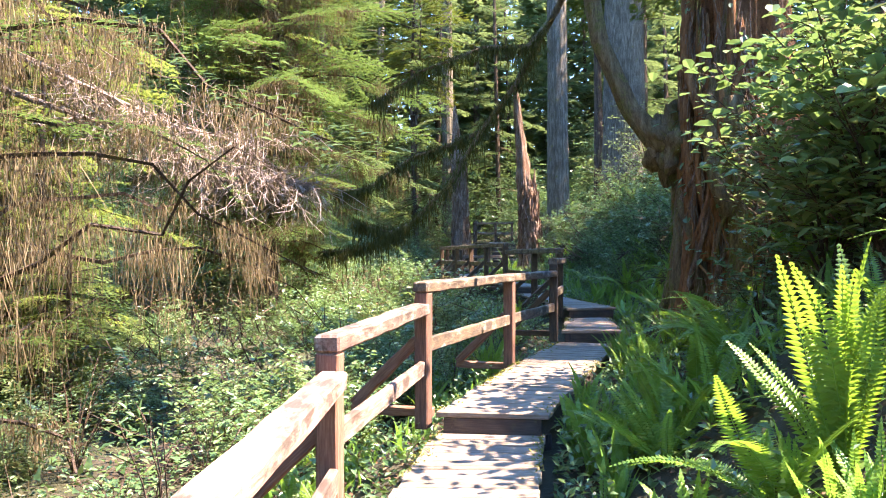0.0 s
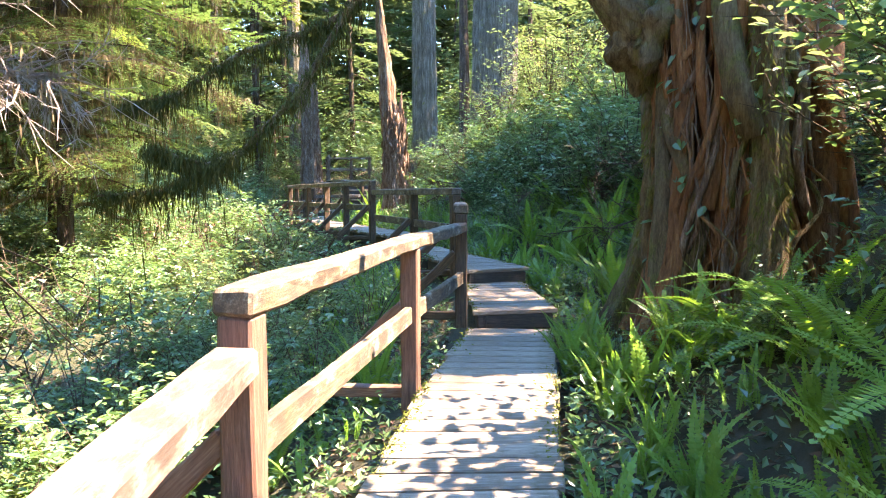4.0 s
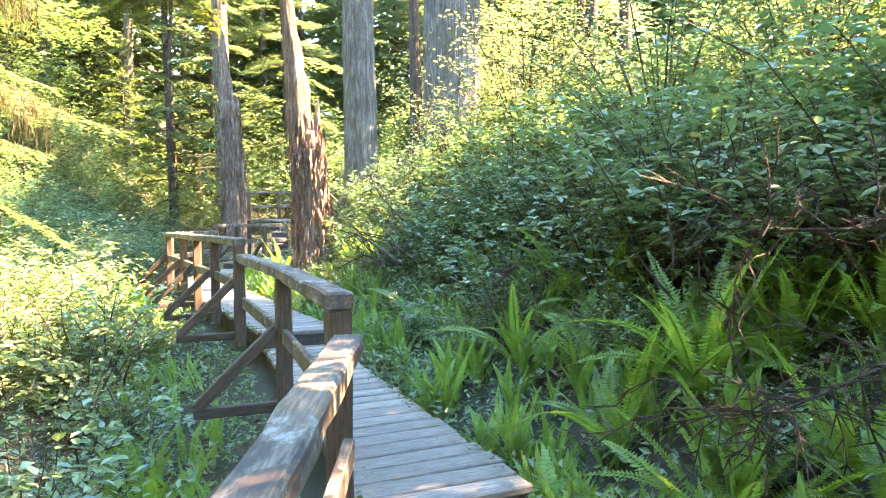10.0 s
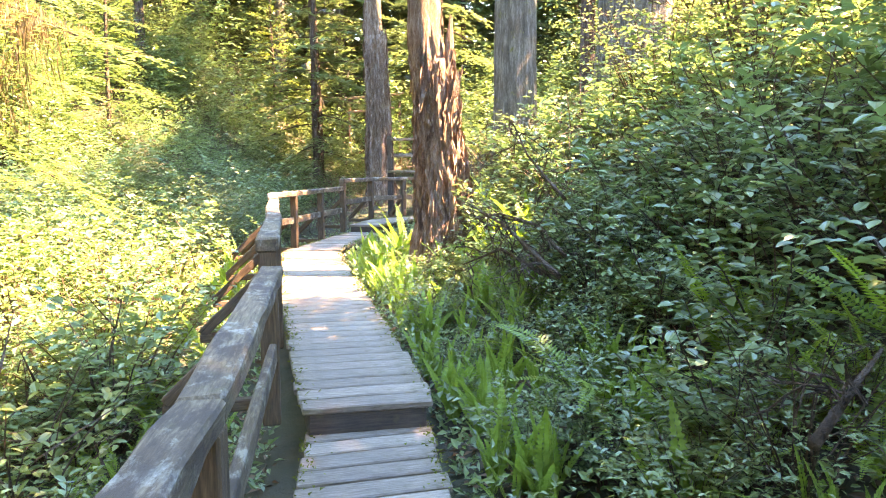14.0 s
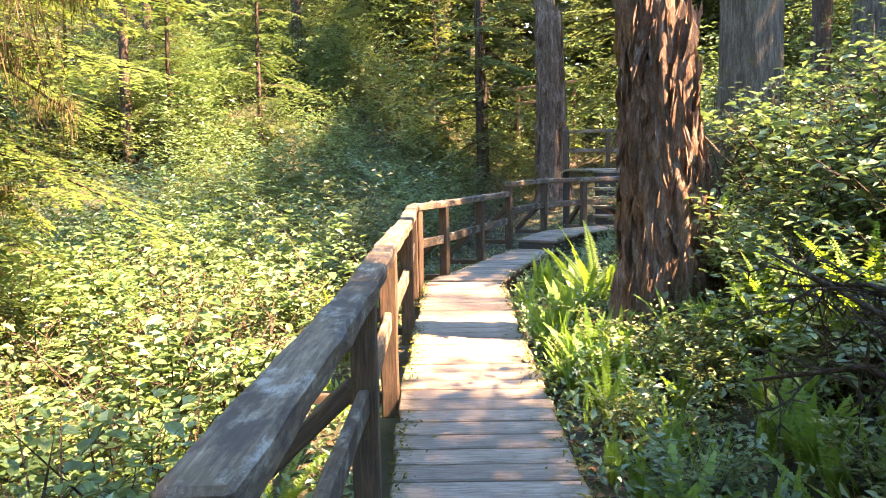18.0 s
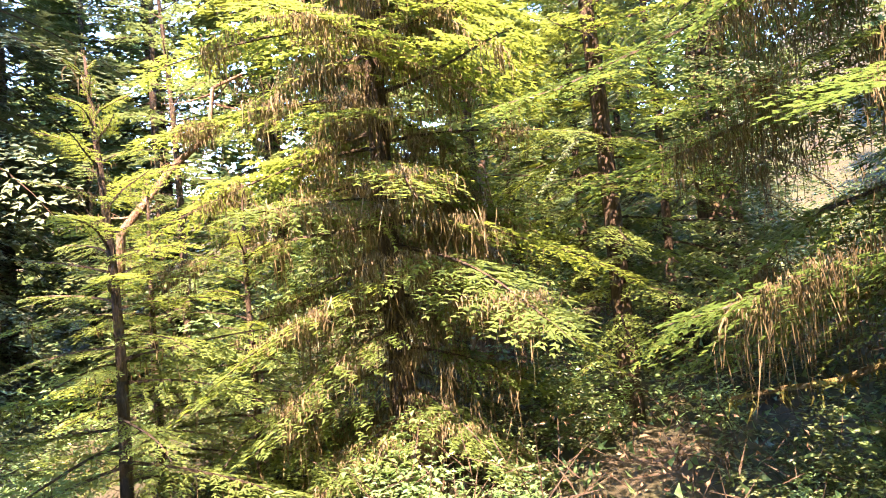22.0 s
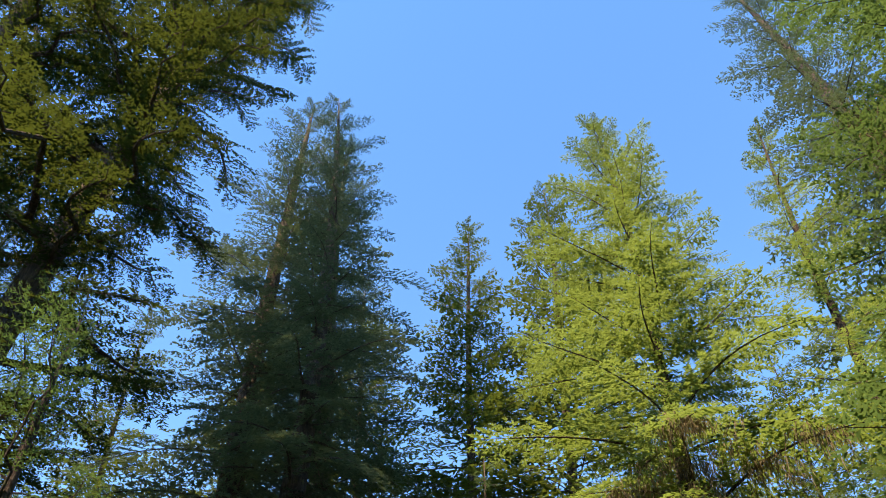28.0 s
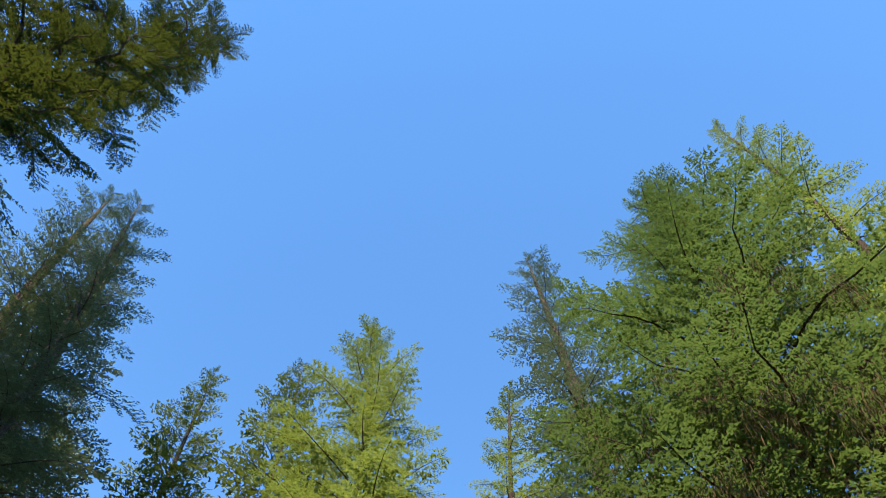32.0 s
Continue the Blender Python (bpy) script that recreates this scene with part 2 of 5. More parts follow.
M_LIMBMOSS = leaf_material("olive_moss", [(0.0, (0.03, 0.03, 0.008)), (0.5, (0.07, 0.07, 0.018)), (1.0, (0.13, 0.12, 0.035))], (0.22, 0.22, 0.05), 0.25, 0.9)
M_EDGEMOSS = leaf_material("edge_moss", [(0.0, (0.05, 0.07, 0.014)), (0.5, (0.13, 0.145, 0.03)), (1.0, (0.26, 0.24, 0.07))], (0.2, 0.24, 0.05), 0.2, 0.9, 0.1)
M_LITTER = leaf_material("fallen_leaves", [(0.0, (0.06, 0.034, 0.02)), (0.6, (0.17, 0.10, 0.06)), (1.0, (0.32, 0.22, 0.14))], (0.2, 0.12, 0.05), 0.1, 0.8)


def ground_material():
    m, nt, bsdf = nodes_of("forest_soil")
    a = tex_noise(nt, 3.0, 8.0, 0.7)
    b = tex_noise(nt, 0.35, 4.0, 0.6)
    col = ramp(nt, a, [(0.3, (0.018, 0.012, 0.008)), (0.55, (0.06, 0.04, 0.024)), (0.8, (0.12, 0.085, 0.05))])
    col = mixc(nt, ramp(nt, b, [(0.35, (0, 0, 0)), (0.55, (0.6, 0.6, 0.6))]), col, (0.03, 0.045, 0.012))
    nt.links.new(col, bsdf.inputs["Base Color"])
    bsdf.inputs["Roughness"].default_value = 0.95
    bump(nt, bsdf, tex_noise(nt, 14.0, 8.0, 0.75), 0.8, 0.05)
    return m


M_GROUND = ground_material()


# ---- mesh helpers ----
class Shape:
    """Collects vertices and faces of one mesh."""

    def __init__(self):
        self.v, self.f, self.n = [], [], 0

    def add(self, verts, faces):
        verts = np.asarray(verts, dtype=float).reshape(-1, 3)
        self.v.append(verts)
        self.f.extend((np.asarray(faces) + self.n).tolist())
        self.n += len(verts)
        return self

    def mesh(self, name, material, smooth=False):
        me = bpy.data.meshes.new(name)
        if self.v:
            me.from_pydata(np.concatenate(self.v), [], self.f)
        me.materials.append(material)
        if smooth:
            me.polygons.foreach_set("use_smooth", [True] * len(me.polygons))
        me.update()
        return me


def tube(shape, pts, radii, seg=8, rough=0.0, rng=None, ridges=0, ridge_depth=0.0, cap=True):
    """A tapered, uneven tube along pts."""
    pts = [Vector(p) for p in pts]
    n = len(pts)
    ang = np.arange(seg) * 2 * math.pi / seg
    rings = []
    side = None
    ph = rng.uniform(0, 6.28, 4) if rng is not None else np.zeros(4)
    for i, p in enumerate(pts):
        d = (pts[min(i + 1, n - 1)] - pts[max(i - 1, 0)]).normalized()
        if side is None:
            side = d.orthogonal().normalized() if abs(d.z) < 0.9 else Vector((1, 0, 0))
        side = (side - d * side.dot(d)).normalized()
        up = d.cross(side)
        r = np.full(seg, radii[i], dtype=float)
        if ridges:
            r *= 1 + ridge_depth * np.sin(ang * ridges + ph[0] + 0.25 * i * math.sin(ph[1] + i * 0.3)) + 0.6 * ridge_depth * np.sin(ang * (ridges * 2 + 1) + ph[2] - 0.2 * i)
        if rough and rng is not None:
            r *= 1 + rng.uniform(-rough, rough, seg)
        a, b = np.array(side), np.array(up)
        rings.append(np.array(p) + (np.cos(ang) * r)[:, None] * a + (np.sin(ang) * r)[:, None] * b)
    v = np.concatenate(rings)
    f = [(i * seg + j, i * seg + (j + 1) % seg, (i + 1) * seg + (j + 1) % seg, (i + 1) * seg + j) for i in range(n - 1) for j in range(seg)]
    k = shape.n
    shape.add(v, f)
    if cap:
        shape.f.append([k + (n - 1) * seg + j for j in range(seg)])
        shape.f.append([k + j for j in reversed(range(seg))])
    return shape


def unit(a):
    return a / np.maximum(np.linalg.norm(a, axis=-1, keepdims=True), 1e-9)


def blades(shape, P, D, N, length, width, fold=0.18, curl=0.12, wide_at=0.45):
    """Many leaves at once: each a folded blade of two faces from its foot P along D."""
    P, D = np.asarray(P, float), unit(np.asarray(D, float))
    N = np.asarray(N, float)
    S = unit(np.cross(D, N))
    N = np.cross(S, D)
    L, W = np.asarray(length, float).reshape(-1, 1), np.asarray(width, float).reshape(-1, 1)
    a = P
    b = P + D * L * wide_at + S * W * 0.5 + N * W * fold
    c = P + D * L - N * L * curl
    d = P + D * L * wide_at - S * W * 0.5 + N * W * fold
    v = np.stack([a, b, c, d], axis=1).reshape(-1, 3)
    i = np.arange(len(P))[:, None] * 4
    f = np.concatenate([i + np.array([[0, 1, 2]]), i + np.array([[0, 2, 3]])])
    return shape.add(v, f)


def slivers(shape, P, D, N, length, width):
    """Narrow pointed leaves of one face each."""
    P, D = np.asarray(P, float), unit(np.asarray(D, float))
    S = unit(np.cross(D, np.asarray(N, float)))
    L, W = np.asarray(length, float).reshape(-1, 1), np.asarray(width, float).reshape(-1, 1)
    v = np.stack([P - S * W * 0.5 + D * L * 0.25, P + S * W * 0.5, P + D * L], axis=1).reshape(-1, 3)
    return shape.add(v, np.arange(len(P) * 3).reshape(-1, 3))


def wide_blades(shape, P, D, N, length, width):
    """Broad oval leaves of four faces with a drooping tip and a folded midrib."""
    P, D = np.asarray(P, float), unit(np.asarray(D, float))
    S = unit(np.cross(D, np.asarray(N, float)))
    N = np.cross(S, D)
    L, W = np.asarray(length, float).reshape(-1, 1), np.asarray(width, float).reshape(-1, 1)
    v = np.stack([P, P + D * L * 0.33 + S * W * 0.46 + N * W * 0.12, P + D * L * 0.72 + S * W * 0.36 + N * W * 0.02, P + D * L - N * L * 0.14,
                  P + D * L * 0.72 - S * W * 0.36 + N * W * 0.02, P + D * L * 0.33 - S * W * 0.46 + N * W * 0.12], axis=1).reshape(-1, 3)
    i = np.arange(len(P))[:, None] * 6
    f = np.concatenate([i + np.array([[0, 1, 2]]), i + np.array([[0, 2, 3]]), i + np.array([[0, 3, 4]]), i + np.array([[0, 4, 5]])])
    return shape.add(v, f)


def tufts(shape, P, length, rng, strands=8, width=(0.004, 0.012), reach=0.04):
    """Hanging lichen: clusters of thin uneven strands."""
    n = len(P)
    A = np.repeat(np.asarray(P, float), strands, 0) + rng.normal(0, reach, (n * strands, 3)) * np.array([1, 1, 0.5])
    L = np.repeat(np.asarray(length, float), strands) * rng.uniform(0.25, 1.0, n * strands)
    lean = np.repeat(rng.normal(0, 0.10, (n, 3)), strands, 0)
    D = np.array([0, 0, -1.0]) + lean + rng.normal(0, 0.22, (n * strands, 3))
    N = rng.uniform(-1, 1, (n * strands, 3)) * np.array([1, 1, 0.1])
    W = rng.uniform(width[0], width[1], n * strands)
    bend = A + unit(D) * (L * 0.45)[:, None]
    slivers(shape, A, D, N, L * 0.55, W * 1.3)
    return slivers(shape, bend, D * np.array([0.2, 0.2, 1.0]) + rng.normal(0, 0.12, D.shape), N, L * 0.55, W)


def part(name, mesh, parent, label="", m=None):
    ob = new(name, mesh)
    ob.parent = parent
    if m is not None:
        ob.matrix_basis = m
    if label:
        ob["label"] = label
    return ob


def thing(name, label, category, group="", kind="", m=None):
    ob = new(name)
    ob.empty_display_size = 0.2
    if m is not None:
        ob.matrix_basis = m
    return tagged(ob, label, category, group, kind)


def timber(name, p0, p1, width, height, material, parent, seed=0, worn=0.004, bevel=0.008, label="", up=(0, 0, 1), cuts=5):
    """A sawn piece from p0 to p1 (the middle of its ends), worn along its edges, as a part whose own x axis runs along it."""
    p0, p1 = Vector(p0), Vector(p1)
    d = p1 - p0
    x = d.normalized()
    u = Vector(up)
    y = u.cross(x).normalized()
    z = x.cross(y)
    rng = RS(seed)
    bm = bmesh.new()
    bmesh.ops.create_cube(bm, size=1.0, matrix=Matrix.Diagonal((d.length, width, height, 1)))
    if cuts:
        long_edges = [e for e in bm.edges if abs(e.verts[0].co.x - e.verts[1].co.x) > 0.1 * d.length]
        bmesh.ops.subdivide_edges(bm, edges=long_edges, cuts=cuts)
    for v in bm.verts:
        v.co += Vector(rng.uniform(-worn, worn, 3))
    sharp = [e for e in bm.edges if len(e.link_faces) == 2 and e.calc_face_angle(0) > 0.7]
    bmesh.ops.bevel(bm, geom=sharp, offset=bevel, segments=1, affect="EDGES")
    me = bpy.data.meshes.new(name)
    bm.to_mesh(me)
    bm.free()
    me.materials.append(material)
    m = Matrix((x, y, z)).transposed().to_4x4()
    m.translation = (p0 + p1) / 2
    return part(name, me, parent, label, m)


# ---- plan of the boardwalk ----
RISE = 0.171
RAIL = 1.02
# level: (z, left edge, right edge)
DECKS = [
    (-RISE, [(-0.50, -3.2), (-0.46, 3.75)], [(0.42, -3.2), (0.46, 3.75)]),
    (0.0, [(-0.46, 3.62), (-0.05, 6.10)], [(0.44, 3.62), (0.78, 6.05)]),
    (RISE, [(-0.05, 6.05), (0.84, 8.80), (1.66, 10.95)], [(0.80, 5.95), (1.76, 8.75), (2.40, 10.70)]),
    (2 * RISE, [(1.68, 10.86), (2.16, 13.30)], [(2.53, 10.86), (2.86, 13.15)]),
    (3 * RISE, [(2.10, 13.02), (1.98, 15.32), (1.71, 18.10)], [(2.98, 13.20), (2.70, 15.75), (2.46, 18.30)]),
    (4 * RISE, [(1.70, 17.98), (1.24, 20.25), (0.88, 21.95), (0.52, 24.0), (0.02, 26.75)], [(2.50, 18.14), (2.12, 20.5), (1.82, 22.1), (1.45, 24.1), (1.02, 26.9)]),
    (4 * RISE, [(0.04, 26.82), (0.48, 29.05), (0.82, 30.75)], [(1.00, 26.97), (1.20, 28.6), (1.53, 30.5)]),
    (5 * RISE, [(0.83, 30.66), (1.28, 32.55), (2.10, 33.50), (3.30, 34.30)], [(1.56, 30.45), (1.94, 31.95), (2.60, 32.70), (3.70, 33.40)]),
]


def at_len(pts, s):
    for a, b in zip(pts, pts[1:]):
        l = math.dist(a, b)
        if s <= l or b is pts[-1]:
            k = s / l
            return Vector((a[0] + (b[0] - a[0]) * k, a[1] + (b[1] - a[1]) * k, 0))
        s -= l


def total(pts):
    return sum(math.dist(a, b) for a, b in zip(pts, pts[1:]))


def clump(x, y):
    """Where bushes crowd (towards 1) and where the gully lies open (towards -1)."""
    return 0.5 * (math.sin(1.1 * x + 0.7 * y) + math.sin(0.6 * x - 1.3 * y + 1.0))


YS = np.array([-60, -3, 3.6, 6.0, 8.75, 10.8, 13.1, 15.6, 18.1, 20.4, 22, 24, 26.8, 28.8, 30.6, 32.3, 33, 60])
XL = np.array([-2, -0.5, -0.46, -0.05, 0.84, 1.66, 2.1, 1.95, 1.71, 1.24, 0.88, 0.52, 0.03, 0.45, 0.82, 1.2, 1.7, 6])
XR = np.array([-1, 0.42, 0.46, 0.79, 1.76, 2.42, 2.9, 2.72, 2.48, 2.14, 1.84, 1.46, 1.02, 1.25, 1.54, 1.95, 2.6, 8])
LV = np.array([-0.9, -0.17, -0.1, 0.05, 0.17, 0.26, 0.42, 0.51, 0.6, 0.66, 0.68, 0.68, 0.68, 0.7, 0.78, 0.86, 0.86, 1.0])


def ground_z(x, y):
    """Height of the ground: a bank that climbs beside the walk on its right, a gully on its left."""
    x, y = np.asarray(x, float), np.asarray(y, float)
    xl, xr, lv = np.interp(y, YS, XL), np.interp(y, YS, XR), np.interp(y, YS, LV)
    dr, dl = np.maximum(x - xr, 0), np.maximum(xl - x, 0)
    steep = np.interp(y, [6.5, 10.0], [0.85, 0.48])
    right = 0.15 * np.minimum(dr, 0.6) + steep * np.clip(dr - 0.6, 0, 2) + 0.42 * np.clip(dr - 2.6, 0, 5.4) + 0.30 * np.clip(dr - 8, 0, 22) + 0.02 * np.clip(dr - 30, 0, 200)
    left = -0.42 * np.minimum(dl, 1.7) - 0.04 * np.clip(dl - 1.7, 0, 6) + 0.16 * np.clip(dl - 10, 0, 28) + 0.25 * np.clip(dl - 38, 0, 60)
    ahead = 0.12 * np.clip(y - 35, 0, 12) + 0.20 * np.clip(y - 47, 0, 60)
    ahead = ahead + 0.34 * np.clip(y - 33, 0, 26) * np.clip((-2.5 - x) / 6, 0, 1)
    base = lv - 0.26 + right + left + ahead
    wob = 0.10 * np.sin(x * 1.3 + 0.7 * y) * np.sin(y * 0.9 - x * 0.4) + 0.06 * np.sin(x * 3.1 - y * 2.2)
    near = np.clip((dr + dl) / 0.8, 0, 1)
    return base + wob * near


def gz(x, y):
    return float(ground_z(x, y))


# ---- ground ----
def build_ground():
    xs = np.concatenate([[-2500, -900, -350, -160], np.arange(-90, -14, 4.0), np.arange(-14, 14, 0.35), np.arange(14, 92, 4.0), [160, 350, 900, 2500]])
    ys = np.concatenate([[-2500, -900, -350, -160], np.arange(-80, -6, 4.0), np.arange(-6, 40, 0.35), np.arange(40, 110, 4.0), [170, 350, 900, 2500]])
    X, Y = np.meshgrid(xs, ys)
    Z = ground_z(np.clip(X, -160, 160), np.clip(Y, -160, 170))
    nx, ny = len(xs), len(ys)
    v = np.stack([X, Y, Z], -1).reshape(-1, 3)
    j, i = np.meshgrid(np.arange(ny - 1), np.arange(nx - 1), indexing="ij")
    k = (j * nx + i).reshape(-1)
    f = np.stack([k, k + 1, k + nx + 1, k + nx], -1)
    ob = new("ground", Shape().add(v, f).mesh("ground", M_GROUND, True))
    tagged(ob, "dark forest soil with fallen needles and moss", "ground", kind="structure")


build_ground()


# ---- boardwalk ----
def build_deck(n, z, left, right):
    root = thing("boardwalk", "weathered grey plank boardwalk on timber stringers", "boardwalk", "boardwalk sections", m=pose(left[0][0], left[0][1], z))
    back = root.matrix_basis.inverted()
    tl, tr = total(left), total(right)
    count = max(2, round((tl + tr) / 2 / 0.215))
    rng = RS(100 + n)
    gap = 0.014
    for i in range(count):
        a, b = i / count, (i + 1) / count
        ga = gap / tl
        c = [at_len(left, tl * (a + ga)), at_len(left, tl * (b - ga)), at_len(right, tr * (b - ga)), at_len(right, tr * (a + ga))]
        across = (c[3] - c[0]).normalized()
        e0, e1 = rng.uniform(-0.012, 0.03), rng.uniform(-0.012, 0.03)
        c[0] -= across * e0
        c[1] -= across * (e0 + rng.uniform(-0.006, 0.006))
        c[2] += across * e1
        c[3] += across * (e1 + rng.uniform(-0.006, 0.006))
        dz = rng.uniform(-0.004, 0.004, 4)
        thick = 0.045
        mid = (c[0] + c[1] + c[2] + c[3]) / 4
        ang = math.atan2(across.y, across.x)
        local = Matrix.Translation((mid.x, mid.y, z)) @ Matrix.Rotation(ang, 4, "Z")
        inv = local.inverted()
        top = [inv @ Vector((p.x, p.y, z + dz[k])) for k, p in enumerate(c)]
        bm = bmesh.new()
        vt = [bm.verts.new(p) for p in top]
        vb = [bm.verts.new(p - Vector((0, 0, thick))) for p in top]
        bm.faces.new(vt[::-1])
        bm.faces.new(vb)
        for k in range(4):
            bm.faces.new((vt[k], vt[(k + 1) % 4], vb[(k + 1) % 4], vb[k]))
        bmesh.ops.recalc_face_normals(bm, faces=bm.faces[:])
        bmesh.ops.bevel(bm, geom=bm.edges[:], offset=0.008, segments=1, affect="EDGES")
        me = bpy.data.meshes.new("plank")
        bm.to_mesh(me)
        bm.free()
        me.materials.append(M_DECK)
        part("plank", me, root, m=back @ local)
    # stringers and legs under the planks
    for side, pts in ((0.10, left), (-0.10, right)):
        other = right if pts is left else left
        for k in range(len(pts) - 1):
            inw = (Vector((*other[min(k, len(other) - 1)], 0)) - Vector((*pts[k], 0))).normalized() * 0.09
            p0, p1 = Vector((*pts[k], z - 0.135)) + inw, Vector((*pts[k + 1], z - 0.135)) + inw
            d = (p1 - p0).normalized() * 0.03
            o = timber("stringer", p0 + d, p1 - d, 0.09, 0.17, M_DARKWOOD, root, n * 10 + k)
            o.matrix_basis = back @ o.matrix_basis
            for s in (0.12, 0.62):
                q = p0.lerp(p1, s)
                if z - 0.22 - gz(q.x, q.y) > 0.12:
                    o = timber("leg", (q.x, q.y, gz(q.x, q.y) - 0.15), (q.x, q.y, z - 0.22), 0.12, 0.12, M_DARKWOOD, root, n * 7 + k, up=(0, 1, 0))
                    o.matrix_basis = back @ o.matrix_basis
    # moss along the plank ends
    mo = Shape()
    mr = RS(300 + n)
    for pts, other, tot in ((left, right, tl), (right, left, tr)):
        m = int(tot * 130)
        foot = np.array([at_len(pts, s) for s in mr.uniform(0.02, tot - 0.02, m)])
        inward = unit(np.array([[other[0][0] - pts[0][0], other[0][1] - pts[0][1], 0.0]]))
        patch = np.sin(foot[:, 1] * 2.3 + n) + 0.6 * np.sin(foot[:, 1] * 5.1) > mr.uniform(-1.2, 1.0, m)
        foot = foot[patch] + inward * (mr.gamma(1.2, 0.035, (patch.sum(), 1)) - 0.02)
        foot[:, 2] = z + 0.003
        k = len(foot)
        slivers(mo, foot - np.array([left[0][0], left[0][1], z]), mr.normal(0, 1, (k, 3)) * np.array([1, 1, 0.25]) + np.array([0, 0, 0.35]), mr.normal(0, 1, (k, 3)), mr.uniform(0.012, 0.04, k), mr.uniform(0.008, 0.02, k))
    part("moss", mo.mesh("moss", M_EDGEMOSS), root, "green moss along the plank ends")["kind"] = "stuff"
    # riser board below the front edge
    if n:
        a, b = Vector((*left[0], 0)), Vector((*right[0], 0))
        fwd = Vector((-(b - a).y, (b - a).x, 0)).normalized() * 0.045
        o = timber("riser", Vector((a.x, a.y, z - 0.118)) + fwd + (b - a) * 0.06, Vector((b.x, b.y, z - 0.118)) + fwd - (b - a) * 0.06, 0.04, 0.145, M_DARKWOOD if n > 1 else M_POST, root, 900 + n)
        o.matrix_basis = back @ o.matrix_basis


for n, (z, l, r) in enumerate(DECKS):
    build_deck(n, z, l, r)

# rails: (deck z, posts along the walk, first post is shared with the lower rail)
RAILS = [
    (-RISE, [(-0.62, -1.6), (-0.58, 1.0), (-0.52, 3.72)], M_REDRAIL),
    (0.0, [(-0.55, 3.74), (-0.16, 6.18)], M_REDRAIL),
    (RISE, [(-0.16, 6.20), (0.76, 8.80), (1.57, 10.88)], M_RAIL),
    (2 * RISE, [(1.57, 10.90), (2.03, 13.02)], M_RAIL),
    (3 * RISE, [(2.00, 13.20), (1.84, 15.46), (1.52, 18.13)], M_RAIL),
    (4 * RISE, [(1.48, 18.22), (1.14, 20.25), (0.80, 21.95), (0.44, 24.0), (-0.04, 26.35)], M_RAIL),
    (4 * RISE, [(-0.04, 26.60), (0.16, 27.4), (0.42, 29.1), (0.70, 30.58)], M_RAIL),
    (5 * RISE, [(0.72, 30.62), (1.22, 32.65), (1.98, 33.62)], M_RAIL),
    (5 * RISE, [(2.00, 33.66), (2.75, 34.25)], M_RAIL),
]


def build_rail(n, z, posts, material):
    root = thing("railing", "weathered timber railing with mossy top rail and square posts", "railing", "boardwalk railings", m=pose(*posts[0], z))
    back = root.matrix_basis.inverted()

    def add(o):
        o.matrix_basis = back @ o.matrix_basis

    P = [Vector((*p, 0)) for p in posts]
    post_mat = M_REDPOST if n < 3 else M_POST
    top = z + RAIL
    for i, p in enumerate(P):
        a, b = P[max(i - 1, 0)], P[min(i + 1, len(P) - 1)]
        d = (b - a).normalized()
        out = Vector((-d.y, d.x, 0))
        last = i == len(P) - 1 and n not in (5, 8)
        if not last:
            low = z - 0.16
            add(timber("post", (p.x, p.y, low), (p.x, p.y, top - 0.088), 0.115, 0.115, post_mat, root, n * 31 + i, up=d, bevel=0.01))
            if n > 0:
                o0 = p - out * 0.05 + d * 0.10
                o1 = p + out * 0.66 + d * 0.06
                add(timber("outrigger", (o0.x, o0.y, z - 0.05), (o1.x, o1.y, z - 0.05), 0.09, 0.075, post_mat, root, n * 37 + i))
                q0 = p + out * 0.64 + d * 0.06
                q1 = p + out * 0.055 + d * 0.02
                add(timber("brace", (q0.x, q0.y, z - 0.012), (q1.x, q1.y, z + 0.55), 0.085, 0.085, post_mat, root, n * 41 + i, up=d))
    for i in range(len(P) - 1):
        a, b = P[i], P[i + 1]
        d = (b - a).normalized()
        s = 0.065 if i == 0 else 0.0
        e = -0.06 if i == len(P) - 2 and n not in (4, 5, 8) else (0.05 if n in (5, 8) and i == len(P) - 2 else 0.0)
        p0, p1 = a - d * s, b + d * e
        add(timber("top_rail", (p0.x, p0.y, top - 0.044), (p1.x, p1.y, top - 0.044), 0.135, 0.088, material, root, n * 53 + i, worn=0.006, bevel=0.012, cuts=9))
        h = z + 0.50
        add(timber("mid_rail", (a + d * 0.06)[:2] + (h,), (b - d * 0.06)[:2] + (h,), 0.05, 0.115, material, root, n * 59 + i, cuts=6))


for n, (z, posts, material) in enumerate(RAILS):
    build_rail(n, z, posts, material)


